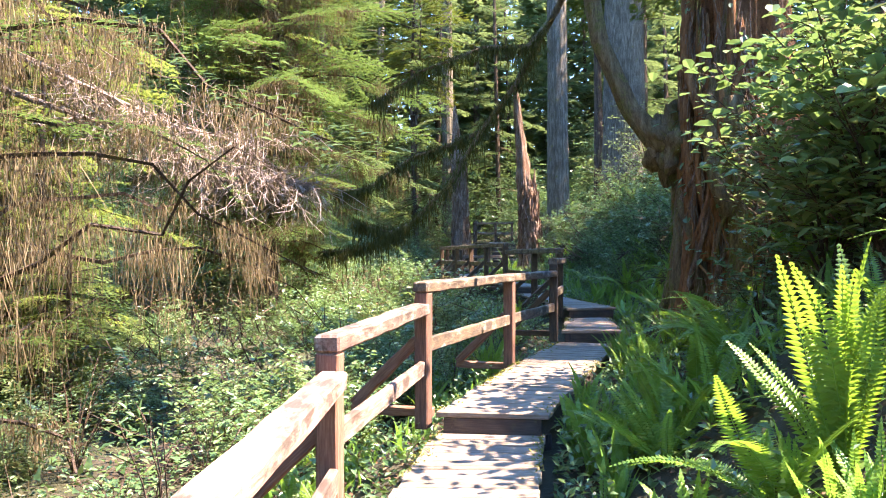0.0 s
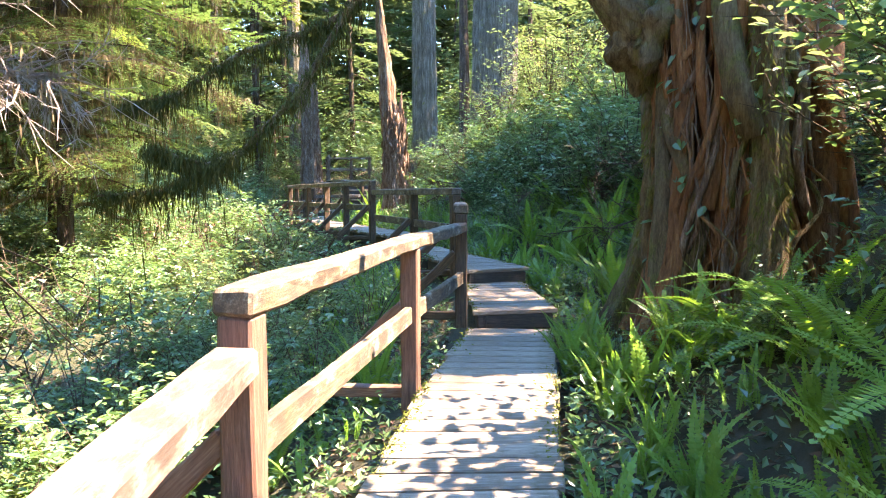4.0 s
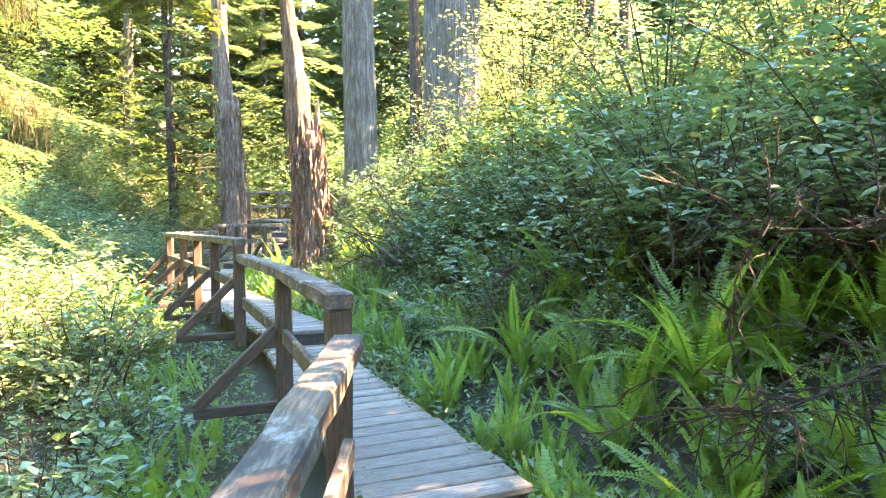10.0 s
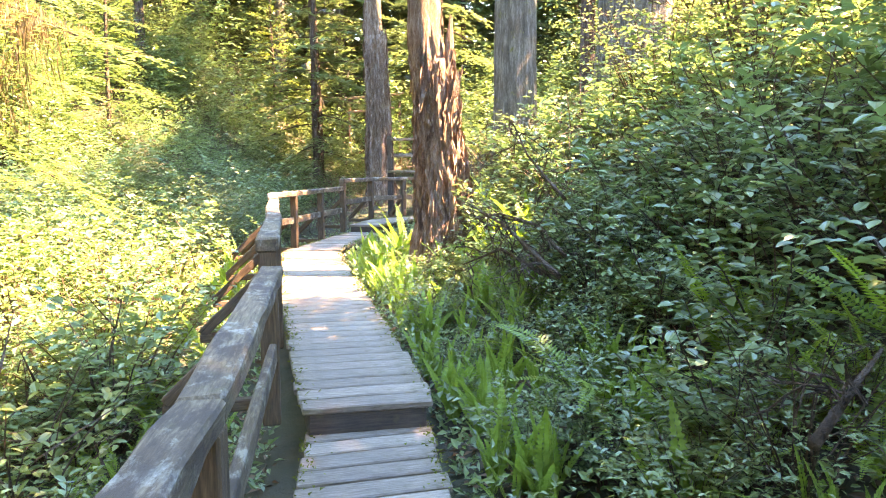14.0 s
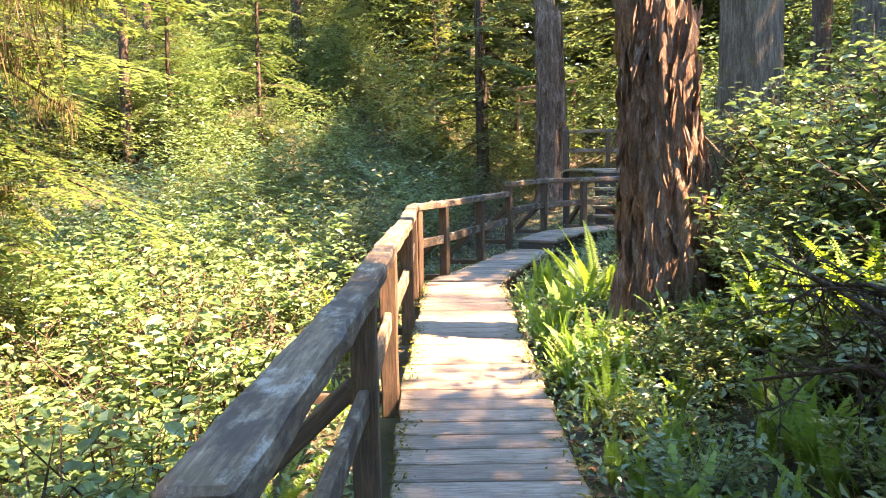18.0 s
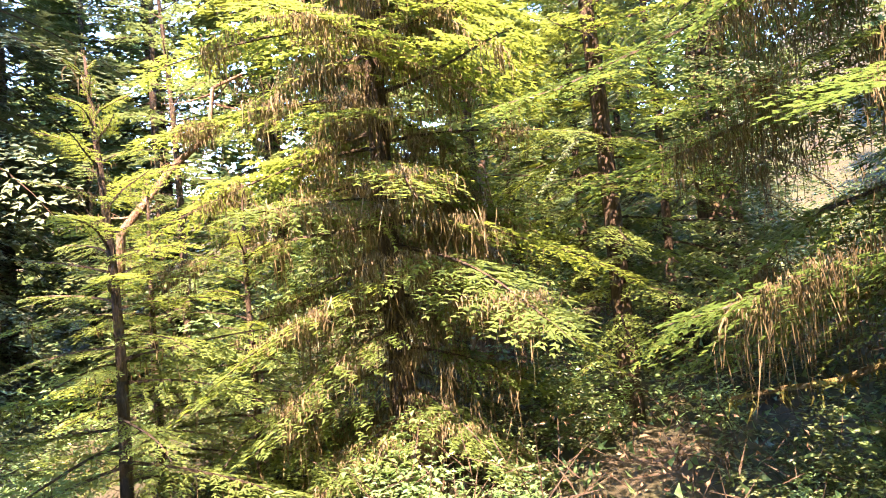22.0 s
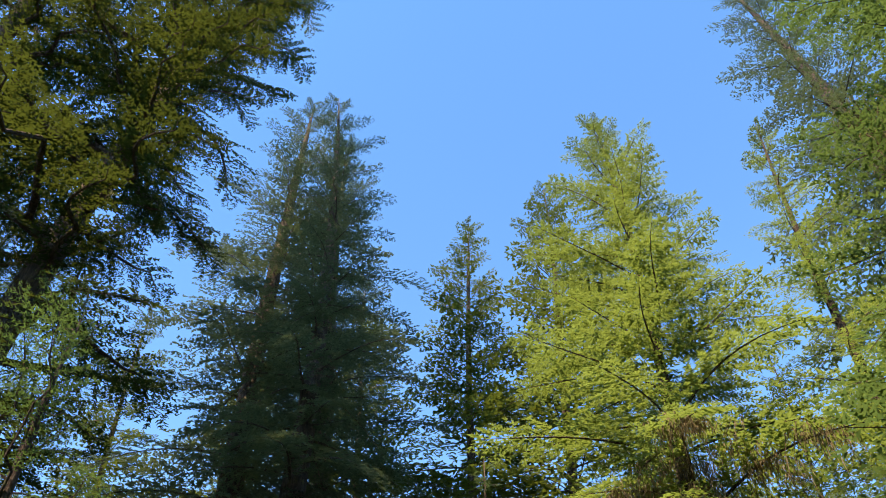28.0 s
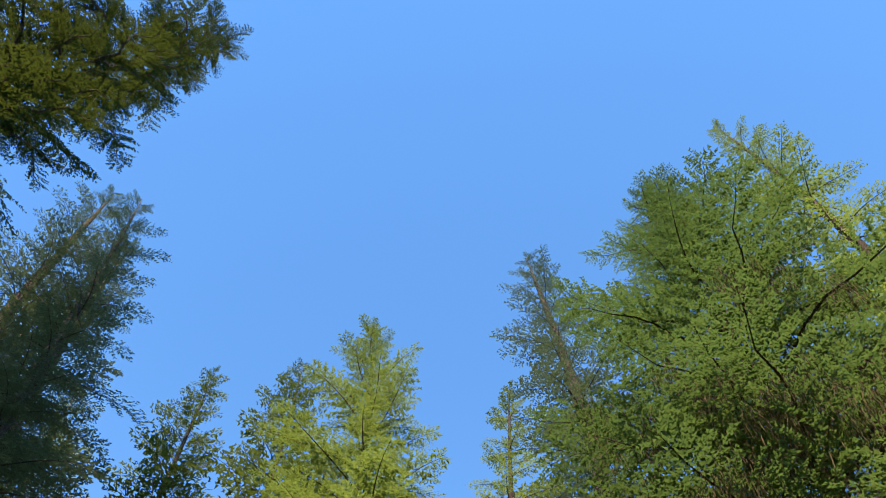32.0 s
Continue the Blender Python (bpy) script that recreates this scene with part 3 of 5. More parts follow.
# ---- plants: leaf clouds and templates ----
def frond_mesh(seed, length, arch, pairs=26, width=0.075, close=1.05, material=None):
    """One fern frond along +x, rising and arching over; close: how far its leaflets overlap."""
    rng = RS(seed)
    sh = Shape()
    s = np.linspace(0, 1, 12)
    ax = np.stack([length * (s - 0.18 * arch * s ** 3), 0.03 * length * np.sin(s * 3 + seed), length * (0.20 * s - 0.75 * arch * s ** 2.4)], -1)
    tube(sh, ax[::2], np.linspace(0.005, 0.0015, 6), 3, cap=False)
    t = np.linspace(0.10, 0.99, pairs)
    P = np.stack([np.interp(t, s, ax[:, k]) for k in range(3)], -1)
    T = unit(np.gradient(P, axis=0))
    prof = np.minimum(1.0, 0.55 + 2.2 * (t - 0.1)) * np.clip((1.02 - t) / 0.45, 0.08, 1) ** 0.8
    up = unit(np.cross(T, np.array([[0, 1.0, 0]])) * -1)
    for sg in (1, -1):
        D = unit(np.array([[0, 1.0, 0]]) * sg + T * 0.28 + up * 0.10 + rng.uniform(-0.06, 0.06, P.shape))
        blades(sh, P, D, up, width * prof * rng.uniform(0.9, 1.1, pairs), length * 0.85 / pairs * close * np.ones(pairs), 0.05, 0.10, 0.3)
    return sh.mesh("frond", material or M_FERN)


FRONDS = [frond_mesh(i, 1.0, a, 38, w, 1.15) for i, (a, w) in enumerate([(0.35, 0.085), (0.6, 0.085), (0.9, 0.08), (0.2, 0.075), (0.75, 0.09)])]

DEER = [frond_mesh(10 + i, 1.0, a, 20, w, 1.75, M_DEER) for i, (a, w) in enumerate([(0.12, 0.085), (0.25, 0.075), (0.4, 0.09)])]


def deer_fern(x, y, size, count, seed):
    rng = RS(7000 + seed)
    root = thing("fern", "bright green deer fern with narrow upright fronds beside the boardwalk", "fern", "deer ferns", m=pose(x, y, gz(x, y) - 0.01))
    for i in range(count):
        part("frond", DEER[rng.randint(3)], root, m=Matrix.Rotation(radians(i * 137.5 + rng.uniform(-25, 25)), 4, "Z") @ Matrix.Rotation(radians(-rng.uniform(52, 84)), 4, "Y") @ Matrix.Rotation(radians(rng.uniform(-40, 40)), 4, "X") @ Matrix.Scale(size * rng.uniform(0.6, 1.15), 4))


def fern(x, y, size=0.7, count=12, upright=0.5, seed=0, z=None):
    rng = RS(5000 + seed)
    root = thing("fern", "green sword fern with arching fronds on the forest floor", "fern", "sword ferns", m=pose(x, y, (gz(x, y) if z is None else z) - 0.01))
    for i in range(count):
        az = i * 137.5 + rng.uniform(-20, 20)
        pitch = upright * 75 + rng.uniform(-18, 14)
        k = rng.randint(0, 2) * 3 if pitch > 55 else rng.randint(0, 5)
        s = size * rng.uniform(0.7, 1.12)
        part("frond", FRONDS[k], root, m=Matrix.Rotation(radians(az), 4, "Z") @ Matrix.Rotation(radians(-pitch), 4, "Y") @ Matrix.Rotation(radians(rng.uniform(-25, 25)), 4, "X") @ Matrix.Scale(s, 4))


def shrub_meshes(seed, leaf=0.09, stems=10, twigs=10, per=7, wide=0.55, radius=0.8, height=1.35, broad=True, low=0.18, stem_r=0.011):
    """Branches and leaves of one bush, whose outline is uneven."""
    rng = RS(seed)
    st, lf = Shape(), Shape()
    P, D, N = [], [], []
    for s in range(stems):
        az = s * 2.4 + rng.uniform(-0.5, 0.5)
        reach, h = radius * rng.uniform(0.15, 1.0), height * rng.uniform(0.5, 1.05)
        u = np.linspace(0, 1, 7)
        line = np.stack([np.cos(az) * reach * u ** 1.3 + rng.uniform(-0.05, 0.05, 7) * u, np.sin(az) * reach * u ** 1.3 + rng.uniform(-0.05, 0.05, 7) * u, h * (u - 0.12 * u ** 3)], -1)
        tube(st, line[::2], np.linspace(stem_r, 0.003, 4), 3, cap=False)
        for w in range(twigs):
            u0 = low + (1 - low) * (w + rng.uniform(0, 1)) / twigs
            foot = np.array([np.interp(u0, u, line[:, k]) for k in range(3)])
            a2 = az + rng.uniform(-2.2, 2.2)
            d = unit(np.array([math.cos(a2), math.sin(a2), rng.uniform(-0.15, 0.8)]))
            tip = foot + d * rng.uniform(0.16, 0.45) * height / 1.35
            if broad:
                slivers(st, [foot], [tip - foot], [rng.normal(0, 1, 3)], [np.linalg.norm(tip - foot)], [0.009])
            uu = np.linspace(0.15, 1, per)[:, None]
            P.append(foot + (tip - foot) * uu + rng.uniform(-0.012, 0.012, (per, 3)))
            sgn = np.where(np.arange(per) % 2, 1.0, -1.0)[:, None]
            sidev = unit(np.cross(d, [0, 0, 1.0]))
            D.append(d * 0.6 + sidev * sgn * 0.9 + rng.uniform(-0.45, 0.45, (per, 3)))
            N.append(np.array([0, 0, 1.0]) + rng.uniform(-0.4, 0.4, (per, 3)))
    P, D, N = map(np.concatenate, (P, D, N))
    L = leaf * rng.uniform(0.55, 1.2, len(P))
    (wide_blades if broad else blades)(lf, P, D, N, L, L * wide)
    return st, lf


def shrub_bank(seeds, leaf_mat, **kw):
    out = []
    for k in seeds:
        a, b = shrub_meshes(k, **kw)
        out.append((a.mesh("branchwork", M_TWIG), b.mesh("foliage", leaf_mat)))
    return out


BANKS = {
    "salal": (shrub_bank((20, 21, 22), M_SALAL), "dark green broad-leaved evergreen shrub on the bank"),
    "berry": (shrub_bank((40, 41, 42), M_BRIGHT, leaf=0.095, wide=0.55, per=6), "bright green leafy berry bush in the undergrowth"),
    "mid_salal": (shrub_bank((23, 24, 25), M_SALAL, broad=False, leaf=0.10), "dark green evergreen shrub on the bank"),
    "mid_berry": (shrub_bank((43, 44, 47), M_BRIGHT, leaf=0.085, wide=0.5, broad=False), "bright green leafy bush in the undergrowth"),
    "far_salal": (shrub_bank((50, 51, 52), M_SALAL, leaf=0.14, stems=9, twigs=8, per=6, broad=False), "dense dark green shrub farther up the slope"),
    "far_berry": (shrub_bank((55, 56, 57), M_BRIGHT, leaf=0.13, stems=9, twigs=8, per=6, broad=False), "sunlit yellow-green bush in the gully"),
    "big_salal": (shrub_bank((60, 61), M_SALAL, leaf=0.15, stems=12, twigs=12, per=7, wide=0.55, radius=1.7, height=3.0, broad=False), "tall dark shrub"),
    "big_berry": (shrub_bank((62, 63), M_BRIGHT, leaf=0.12, stems=12, twigs=14, per=7, wide=0.5, radius=1.6, height=2.6, broad=False), "tall bright shrub"),
    "tall_light": (shrub_bank((66, 67), M_BRIGHT, leaf=0.066, stems=18, twigs=17, per=8, wide=0.6, radius=1.2, height=2.6, low=0.12, stem_r=0.02), "tall twiggy shrub with light green leaves on the bank"),
    "glossy": (shrub_bank((26, 27, 28), M_SALAL, leaf=0.105, stems=11, twigs=10, per=6, wide=0.62, radius=0.85, height=1.45, low=0.25, stem_r=0.012), "glossy dark green broad-leaved evergreen shrub on the bank"),
    "fine": (shrub_bank((31, 32, 33), M_FINELEAF, leaf=0.05, stems=11, twigs=14, per=9, wide=0.55, radius=0.9, height=1.45, low=0.2, broad=False), "soft green fine-leaved huckleberry bush below the railing"),
    "lush": (shrub_bank((29, 30), M_BRIGHT, leaf=0.10, stems=11, twigs=10, per=6, wide=0.6, radius=0.8, height=1.5, low=0.3), "leafy green shrub with light young leaves"),
    "twiggy": (shrub_bank((45, 46), M_SALAL, leaf=0.055, stems=14, twigs=12, per=3, wide=0.5, height=1.5), "twiggy brown shrub with few small leaves"),
}


def stuff(ob):
    ob["kind"] = "stuff"
    return ob


def shrub(x, y, scale, kind, seed, dz=0.0):
    bank, label = BANKS[kind]
    root = thing("shrub", label, "shrub", "undergrowth shrubs", m=pose(x, y, gz(x, y) - 0.04 + dz, 0, 0, seed * 77 % 360) @ Matrix.Scale(scale, 4))
    st, lf = bank[seed % len(bank)]
    stuff(part("branchwork", st, root))
    stuff(part("foliage", lf, root))


# ---- conifers ----
def spray(seed, L, laterals, leaf_len, leaf_w, step, droop=0.22, spread=0.42, crook=0.0):
    """Leaflets of one flat conifer bough along +x."""
    rng = RS(seed)
    s = np.linspace(0, 1, 9)
    ax = np.stack([L * s, 0.04 * L * np.sin(s * 4 + seed), L * (0.10 * s - droop * s ** 2)], -1)
    ax[1:, 1:] += np.cumsum(rng.normal(0, 1, (8, 2)), 0) * crook * L
    P, D, N, W = [], [], [], []
    for i in range(laterals):
        u = 0.10 + 0.90 * (i + rng.uniform(0, 0.6)) / laterals
        sg = 1 if i % 2 else -1
        ln = L * spread * (1 - u) ** 0.75 * min(1, 0.3 + u * 3.5) * rng.uniform(0.45, 1.15) + 0.08 * L
        foot = np.array([np.interp(u, s, ax[:, k]) for k in range(3)])
        d = unit(np.array([0.62 + rng.uniform(-0.28, 0.28), sg * 0.8, -0.06 + rng.uniform(-0.12, 0.12)]))
        m = max(2, int(ln / step))
        t = (np.arange(m) + 0.6) / m
        q = foot + d * (ln * t)[:, None] + np.array([0, 0, -1.0]) * (0.20 * ln * t ** 2)[:, None] + rng.normal(0, 0.3 * step, (m, 3)) * np.array([1, 1, 0.5])
        sv = np.array([-d[1], d[0], 0.0])
        for g in (1, -1):
            P.append(q)
            D.append(d * 0.85 + sv * g * 0.7 + rng.uniform(-0.5, 0.5, (m, 3)) * np.array([1, 1, 0.35]) + np.array([0, 0, -0.10]))
            N.append(np.array([0, 0, 1.0]) + rng.uniform(-0.3, 0.3, (m, 3)))
            W.append(leaf_len * (1.05 - 0.5 * t) * rng.uniform(0.55, 1.3, m))
    P, D, N, W = (np.concatenate(v) for v in (P, D, N, W))
    return ax, P, unit(D), N, W, np.full(len(W), leaf_w)


def rot_to(az, pitch, roll=0.0):
    return np.array((Matrix.Rotation(az, 3, "Z") @ Matrix.Rotation(-pitch, 3, "Y") @ Matrix.Rotation(roll, 3, "X")))


def conifer_meshes(seed, height, radius, boughs, templates, first=0.12, trunk_r=0.2, spread=2.4, moss=0, leaf_mat=None, bark=None, bare=0.0, shape=0.9, lean=0.0, pitch_low=-0.25, tube_seg=3, fine=False, moss_len=0.6, moss_w=(0.005, 0.015), moss_top=1.0, moss_out=0.8, moss_reach=0.05, inner=0.0, shy=None, limb_r=1.0):
    """Trunk, limbs, crown and hanging lichen of one conifer standing at the origin."""
    rng = RS(seed)
    tr, li, cr, mo = Shape(), Shape(), Shape(), Shape()
    u = np.linspace(0, 1, 15)
    bx, by = 0.02 * height * np.sin(u * 4 + seed) * u, 0.012 * height * np.sin(u * 5 + 2 * seed) * u
    bx = bx + lean * height * u ** 2
    line = np.stack([bx, by, height * u - 0.3 * (1 - u)], -1)
    rad = trunk_r * (1 - u) ** 0.75 + 0.012
    rad[0] *= 1.35
    tube(tr, line, rad, 14, 0.05, rng, 5, 0.06)
    mp, ml = [], []
    for b in range(boughs):
        f = first + (1 - first) * ((b + rng.uniform(0, 0.8)) / boughs) ** 0.95
        foot = np.array([np.interp(f, u, line[:, k]) for k in range(3)])
        az = b * 2.3999 + rng.uniform(-0.4, 0.4)
        g = (f - first) / (1 - first)
        L = radius * ((1 - g) ** shape * (0.55 + 0.45 * min(1, g * 5)) + 0.05) * rng.uniform(0.72, 1.15)
        if shy:
            L *= 1 - shy[1] * max(0.0, math.cos(az - shy[0]))
        pitch = pitch_low + (0.75 - pitch_low) * g ** 1.6 + rng.uniform(-0.12, 0.12)
        ax, P, D, N, W, Wd = templates[rng.randint(len(templates))]
        k = L / ax[-1, 0]
        R = rot_to(az, pitch, rng.uniform(-0.35, 0.35))
        ks = min(k, 1.15) ** 0.75
        tube(li, (ax * k) @ R.T + foot, np.linspace((0.012 + 0.007 * L) * limb_r, 0.004, 9), tube_seg, cap=False)
        if rng.uniform() > (bare if g < 0.5 else 0.0):
            keep = (rng.uniform(size=len(P)) < min(1.0, max(0.5, k * 1.4))) & (P[:, 0] > inner * ax[-1, 0] * rng.uniform(0.5, 1.2, len(P)) * (1 - g))
            (blades if fine else slivers)(cr, (P[keep] * k) @ R.T + foot, D[keep] @ R.T, N[keep] @ R.T, W[keep] * ks, Wd[keep] * ks)
        if moss and g < moss_top:
            m = max(1, int(moss * L * 0.1))
            q = rng.uniform(0.04, moss_out, m)
            s = np.linspace(0, 1, 9)
            a = np.stack([np.interp(q, s, ax[:, c]) for c in range(3)], -1)
            a[:, 1] += rng.normal(0, 1, m) * 0.16 * (1.1 - q) * ax[-1, 0]
            gap = np.sin(q * rng.uniform(9, 22) + rng.uniform(0, 6)) > rng.uniform(-0.5, 0.7)
            mp.append(((a * k) @ R.T + foot)[gap])
            ml.append((rng.gamma(0.8, 0.36, m) * (1.2 - 0.5 * q))[gap])
    if mp:
        mp, ml = np.concatenate(mp), np.concatenate(ml)
        tufts(mo, mp, ml * moss_len + 0.05, rng, 9, moss_w, moss_reach)
    return dict(trunk=tr.mesh("trunk", bark or M_BARK, True), branchwork=li.mesh("branchwork", bark or M_BARK), crown=cr.mesh("crown", leaf_mat or M_FIR), lichen=mo.mesh("lichen", M_MOSS) if mp is not None and len(mp) else None)


def tree(meshes, x, y, label, rz=0.0, scale=1.0, name="conifer", group="forest conifers", dz=0.0):
    root = thing(name, label, "tree", group, m=pose(x, y, gz(x, y) + dz, 0, 0, rz) @ Matrix.Scale(scale, 4))
    for k in ("trunk", "branchwork", "crown", "lichen"):
        if meshes.get(k) is not None:
            o = part(k, meshes[k], root, "pale brown hanging lichen" if k == "lichen" else "")
            if k != "trunk":
                stuff(o)
    return root


FINE = [spray(60 + i, 2.0, 34, 0.10, 0.030, 0.036, 0.12 + 0.06 * i) for i in range(3)]
FEATHER = [spray(63 + i, 3.4, 50, 0.16, 0.048, 0.055, 0.14 + 0.09 * i, 0.36) for i in range(3)]
CROOKED = [spray(165 + i, 4.5, 54, 0.18, 0.062, 0.072, 0.06 + 0.08 * i, 0.36, 0.05) for i in range(3)]
VEILED = [spray(168 + i, 3.4, 40, 0.12, 0.036, 0.07, 0.06 + 0.06 * i, 0.40, 0.045) for i in range(4)]
LAYER = [spray(172 + i, 3.4, 60, 0.10, 0.04, 0.042, 0.14 + 0.07 * i, 0.40, 0.02) for i in range(3)]
LONG = [spray(65 + i, 3.4, 36, 0.18, 0.075, 0.085, 0.14 + 0.08 * i, 0.36) for i in range(3)]
SMALLSPRAY = [spray(75 + i, 2.2, 22, 0.17, 0.075, 0.10, 0.14 + 0.08 * i) for i in range(3)]
MID = [spray(70 + i, 3.4, 24, 0.34, 0.13, 0.17, 0.18 + 0.08 * i) for i in range(3)]
FAN = [spray(80 + i, 5.5, 38, 0.25, 0.10, 0.11, 0.30 + 0.10 * i, 0.32) for i in range(3)]

HEM = conifer_meshes(1, 18.5, 5.2, 140, LAYER, 0.12, 0.17, moss=800, moss_len=0.9, moss_top=0.6, leaf_mat=M_SHADEHEM, inner=0.12, moss_reach=0.07, shape=0.8, pitch_low=-0.12)
HEM2 = conifer_meshes(2, 18.7, 4.0, 135, FEATHER, 0.02, 0.17, moss=850, moss_len=0.65, moss_top=0.5, moss_w=(0.008, 0.022), moss_reach=0.07, inner=0.33, leaf_mat=M_HEMLOCK, shape=0.6)
SMALLHEM = conifer_meshes(3, 5.0, 2.1, 55, FINE, 0.05, 0.06, moss=40, moss_len=0.5, leaf_mat=M_HEMLOCK)
MOSSY = conifer_meshes(4, 13.0, 4.2, 74, VEILED, 0.09, 0.17, moss=700, moss_len=1.0, moss_top=0.6, moss_reach=0.10, moss_w=(0.003, 0.010), shy=(2.39, 0.5), inner=0.2, leaf_mat=M_SHADEHEM, shape=0.5, pitch_low=-0.1, bare=0.55)
YOUNG = [conifer_meshes(38 + i, 9.0, 2.3, 62, SMALLSPRAY, 0.04, 0.075, leaf_mat=m, shape=0.75, moss=mo, moss_len=0.5) for i, (m, mo) in enumerate([(M_SHADEHEM, 0), (M_HEMLOCK, 60), (M_DARKFIR, 30)])]
FOREST = [conifer_meshes(10 + i, h, r, n, MID, f, t, leaf_mat=M_FIR, shape=0.7, bark=b) for i, (h, r, n, f, t, b) in enumerate([(30, 4.2, 70, 0.04, 0.22, M_BARK), (25, 4.0, 70, 0.02, 0.18, M_BARK), (34, 4.4, 70, 0.10, 0.30, M_GREYBARK), (16, 3.6, 62, 0.01, 0.13, M_BARK)])]
CEDAR = [conifer_meshes(30 + i, 36.0, 6.0, 125, FAN, 0.03, 0.55, leaf_mat=M_CEDAR, bark=M_BARK, pitch_low=-0.35, shape=0.62) for i in range(2)]
# Crown kept high so it blocks sun from the deck but not the bank.
SHADEFIR = conifer_meshes(37, 14.0, 3.5, 44, MID, 0.62, 0.18, leaf_mat=M_DARKFIR, shape=0.3)
DENSEFIR = conifer_meshes(36, 30.0, 6.0, 140, MID, 0.04, 0.26, leaf_mat=M_DARKFIR, shape=0.75)
TALLFIR = conifer_meshes(34, 30.0, 4.2, 105, LONG, 0.06, 0.26, leaf_mat=M_HEMLOCK, shape=0.7)
OLDFIR = conifer_meshes(35, 43.0, 5.6, 120, CROOKED, 0.2, 0.42, leaf_mat=M_BACKLITFIR, pitch_low=-0.05, shape=0.3, lean=0.10, moss=16, moss_len=0.7, moss_w=(0.01, 0.03), tube_seg=6, limb_r=2.6, shy=(-0.49, 0.4))

tree(HEM, -4.9, 21.9, "hemlock hung with lichen, dark trunk and drooping boughs", 40, name="hemlock")
def limb(name, label, pts, radius, seed, moss=60):
    """A thick crooked living limb, furred with moss."""
    rng = RS(seed)
    root = thing(name, label, "branch", m=pose(*pts[0]))
    l = np.array(pts, float) - np.array(pts[0], float)
    q = np.linspace(0, len(l) - 1, 12)
    line = np.stack([np.interp(q, np.arange(len(l)), l[:, c]) for c in range(3)], -1) + rng.normal(0, 0.02, (12, 3))
    o = Shape()
    tube(o, line, np.linspace(radius, radius * 0.35, 12), 9, 0.15, rng)
    part("limb", o.mesh("limb", M_LIMB, True), root)
    k = rng.randint(0, 12, moss * 6)
    P = line[k] + rng.normal(0, radius * 0.7, (len(k), 3))
    mo = slivers(Shape(), P, np.array([0, 0, -0.8]) + rng.normal(0, 0.5, (len(k), 3)), rng.normal(0, 1, (len(k), 3)), rng.gamma(2, 0.04, len(k)) + 0.02, rng.uniform(0.012, 0.035, len(k)))
    stuff(part("moss", mo.mesh("moss", M_LIMBMOSS), root, "short olive moss"))


HZ = gz(-4.9, 21.9)
for i, (dx, dy, dz, h) in enumerate([(-0.9, -1.7, -0.4, 1.9), (-0.6, -1.0, -0.2, 2.6), (1.3, -0.8, -0.35, 2.2), (0.9, 0.9, -0.3, 1.7), (-1.4, -0.3, -0.5, 2.3), (1.6, 0.2, 0.0, 3.2)]):
    limb("hemlock_limb", "crooked mossy lower limb of the hemlock", [(-4.9, 21.9, HZ + h), (-4.9 + dx * 0.45, 21.9 + dy * 0.45, HZ + h + 0.05), (-4.9 + dx, 21.9 + dy, HZ + h + dz), (-4.9 + dx * 1.5, 21.9 + dy * 1.5, HZ + h + dz * 1.3)], 0.055, 60 + i)
tree(HEM2, -9.1, 15.6, "tall sunlit hemlock with layered boughs and brown lichen", 10, name="hemlock")
tree(TALLFIR, -11.0, 19.0, "tall sunlit hemlock with layered boughs", 150, 0.62, name="hemlock")
tree(TALLFIR, -6.2, 26.2, "tall sunlit hemlock with layered boughs", 250, 0.88, name="hemlock")
for i, (x, y, s) in enumerate([(-6.6, 12.7, 1.2), (-7.8, 13.9, 0.9), (-5.6, 11.5, 0.75), (-8.6, 12.2, 1.0)]):
    tree(SMALLHEM, x, y, "young sunlit hemlock with feathery boughs", i * 70, s, name="hemlock")
tree(SMALLHEM, -7.6, 27.5, "young sunlit hemlock with feathery boughs", 80, 0.9, name="hemlock")
tree(MOSSY, -4.5, 6.7, "hemlock heavily hung with brown lichen beside the boardwalk", 0, name="hemlock")
tree(OLDFIR, -4.4, 3.5, "tall dark old fir with a leaning trunk and heavy crooked limbs", 145, 1.0, name="fir")
tree(OLDFIR, -2.5, 0.3, "tall dark old fir with heavy crooked limbs beside the boardwalk", 60, 0.95, name="fir")
for i, (x, y, s) in enumerate([(-14.0, 1.9, 1.0), (-13.4, 4.3, 0.95), (-17.3, 2.6, 1.02), (-17.6, 22.5, 1.0)]):
    tree(CEDAR[i % 2], x, y, "tall dark cedar with drooping blue-green sprays", i * 130, s, name="cedar", group="cedars")
for i, (x, y, s) in enumerate([(-21.5, 6.6, 1.02), (-24.5, 9.4, 1.18), (-18.5, -2.5, 0.95), (-22.5, 0.5, 1.05), (-15.5, -6.0, 0.9), (-23.0, 13.5, 0.62), (-26.5, 17.5, 0.68), (-21.5, 19.5, 0.55)]):
    tree(DENSEFIR, x, y, "tall green fir standing behind the cedars", i * 70, s, name="fir")

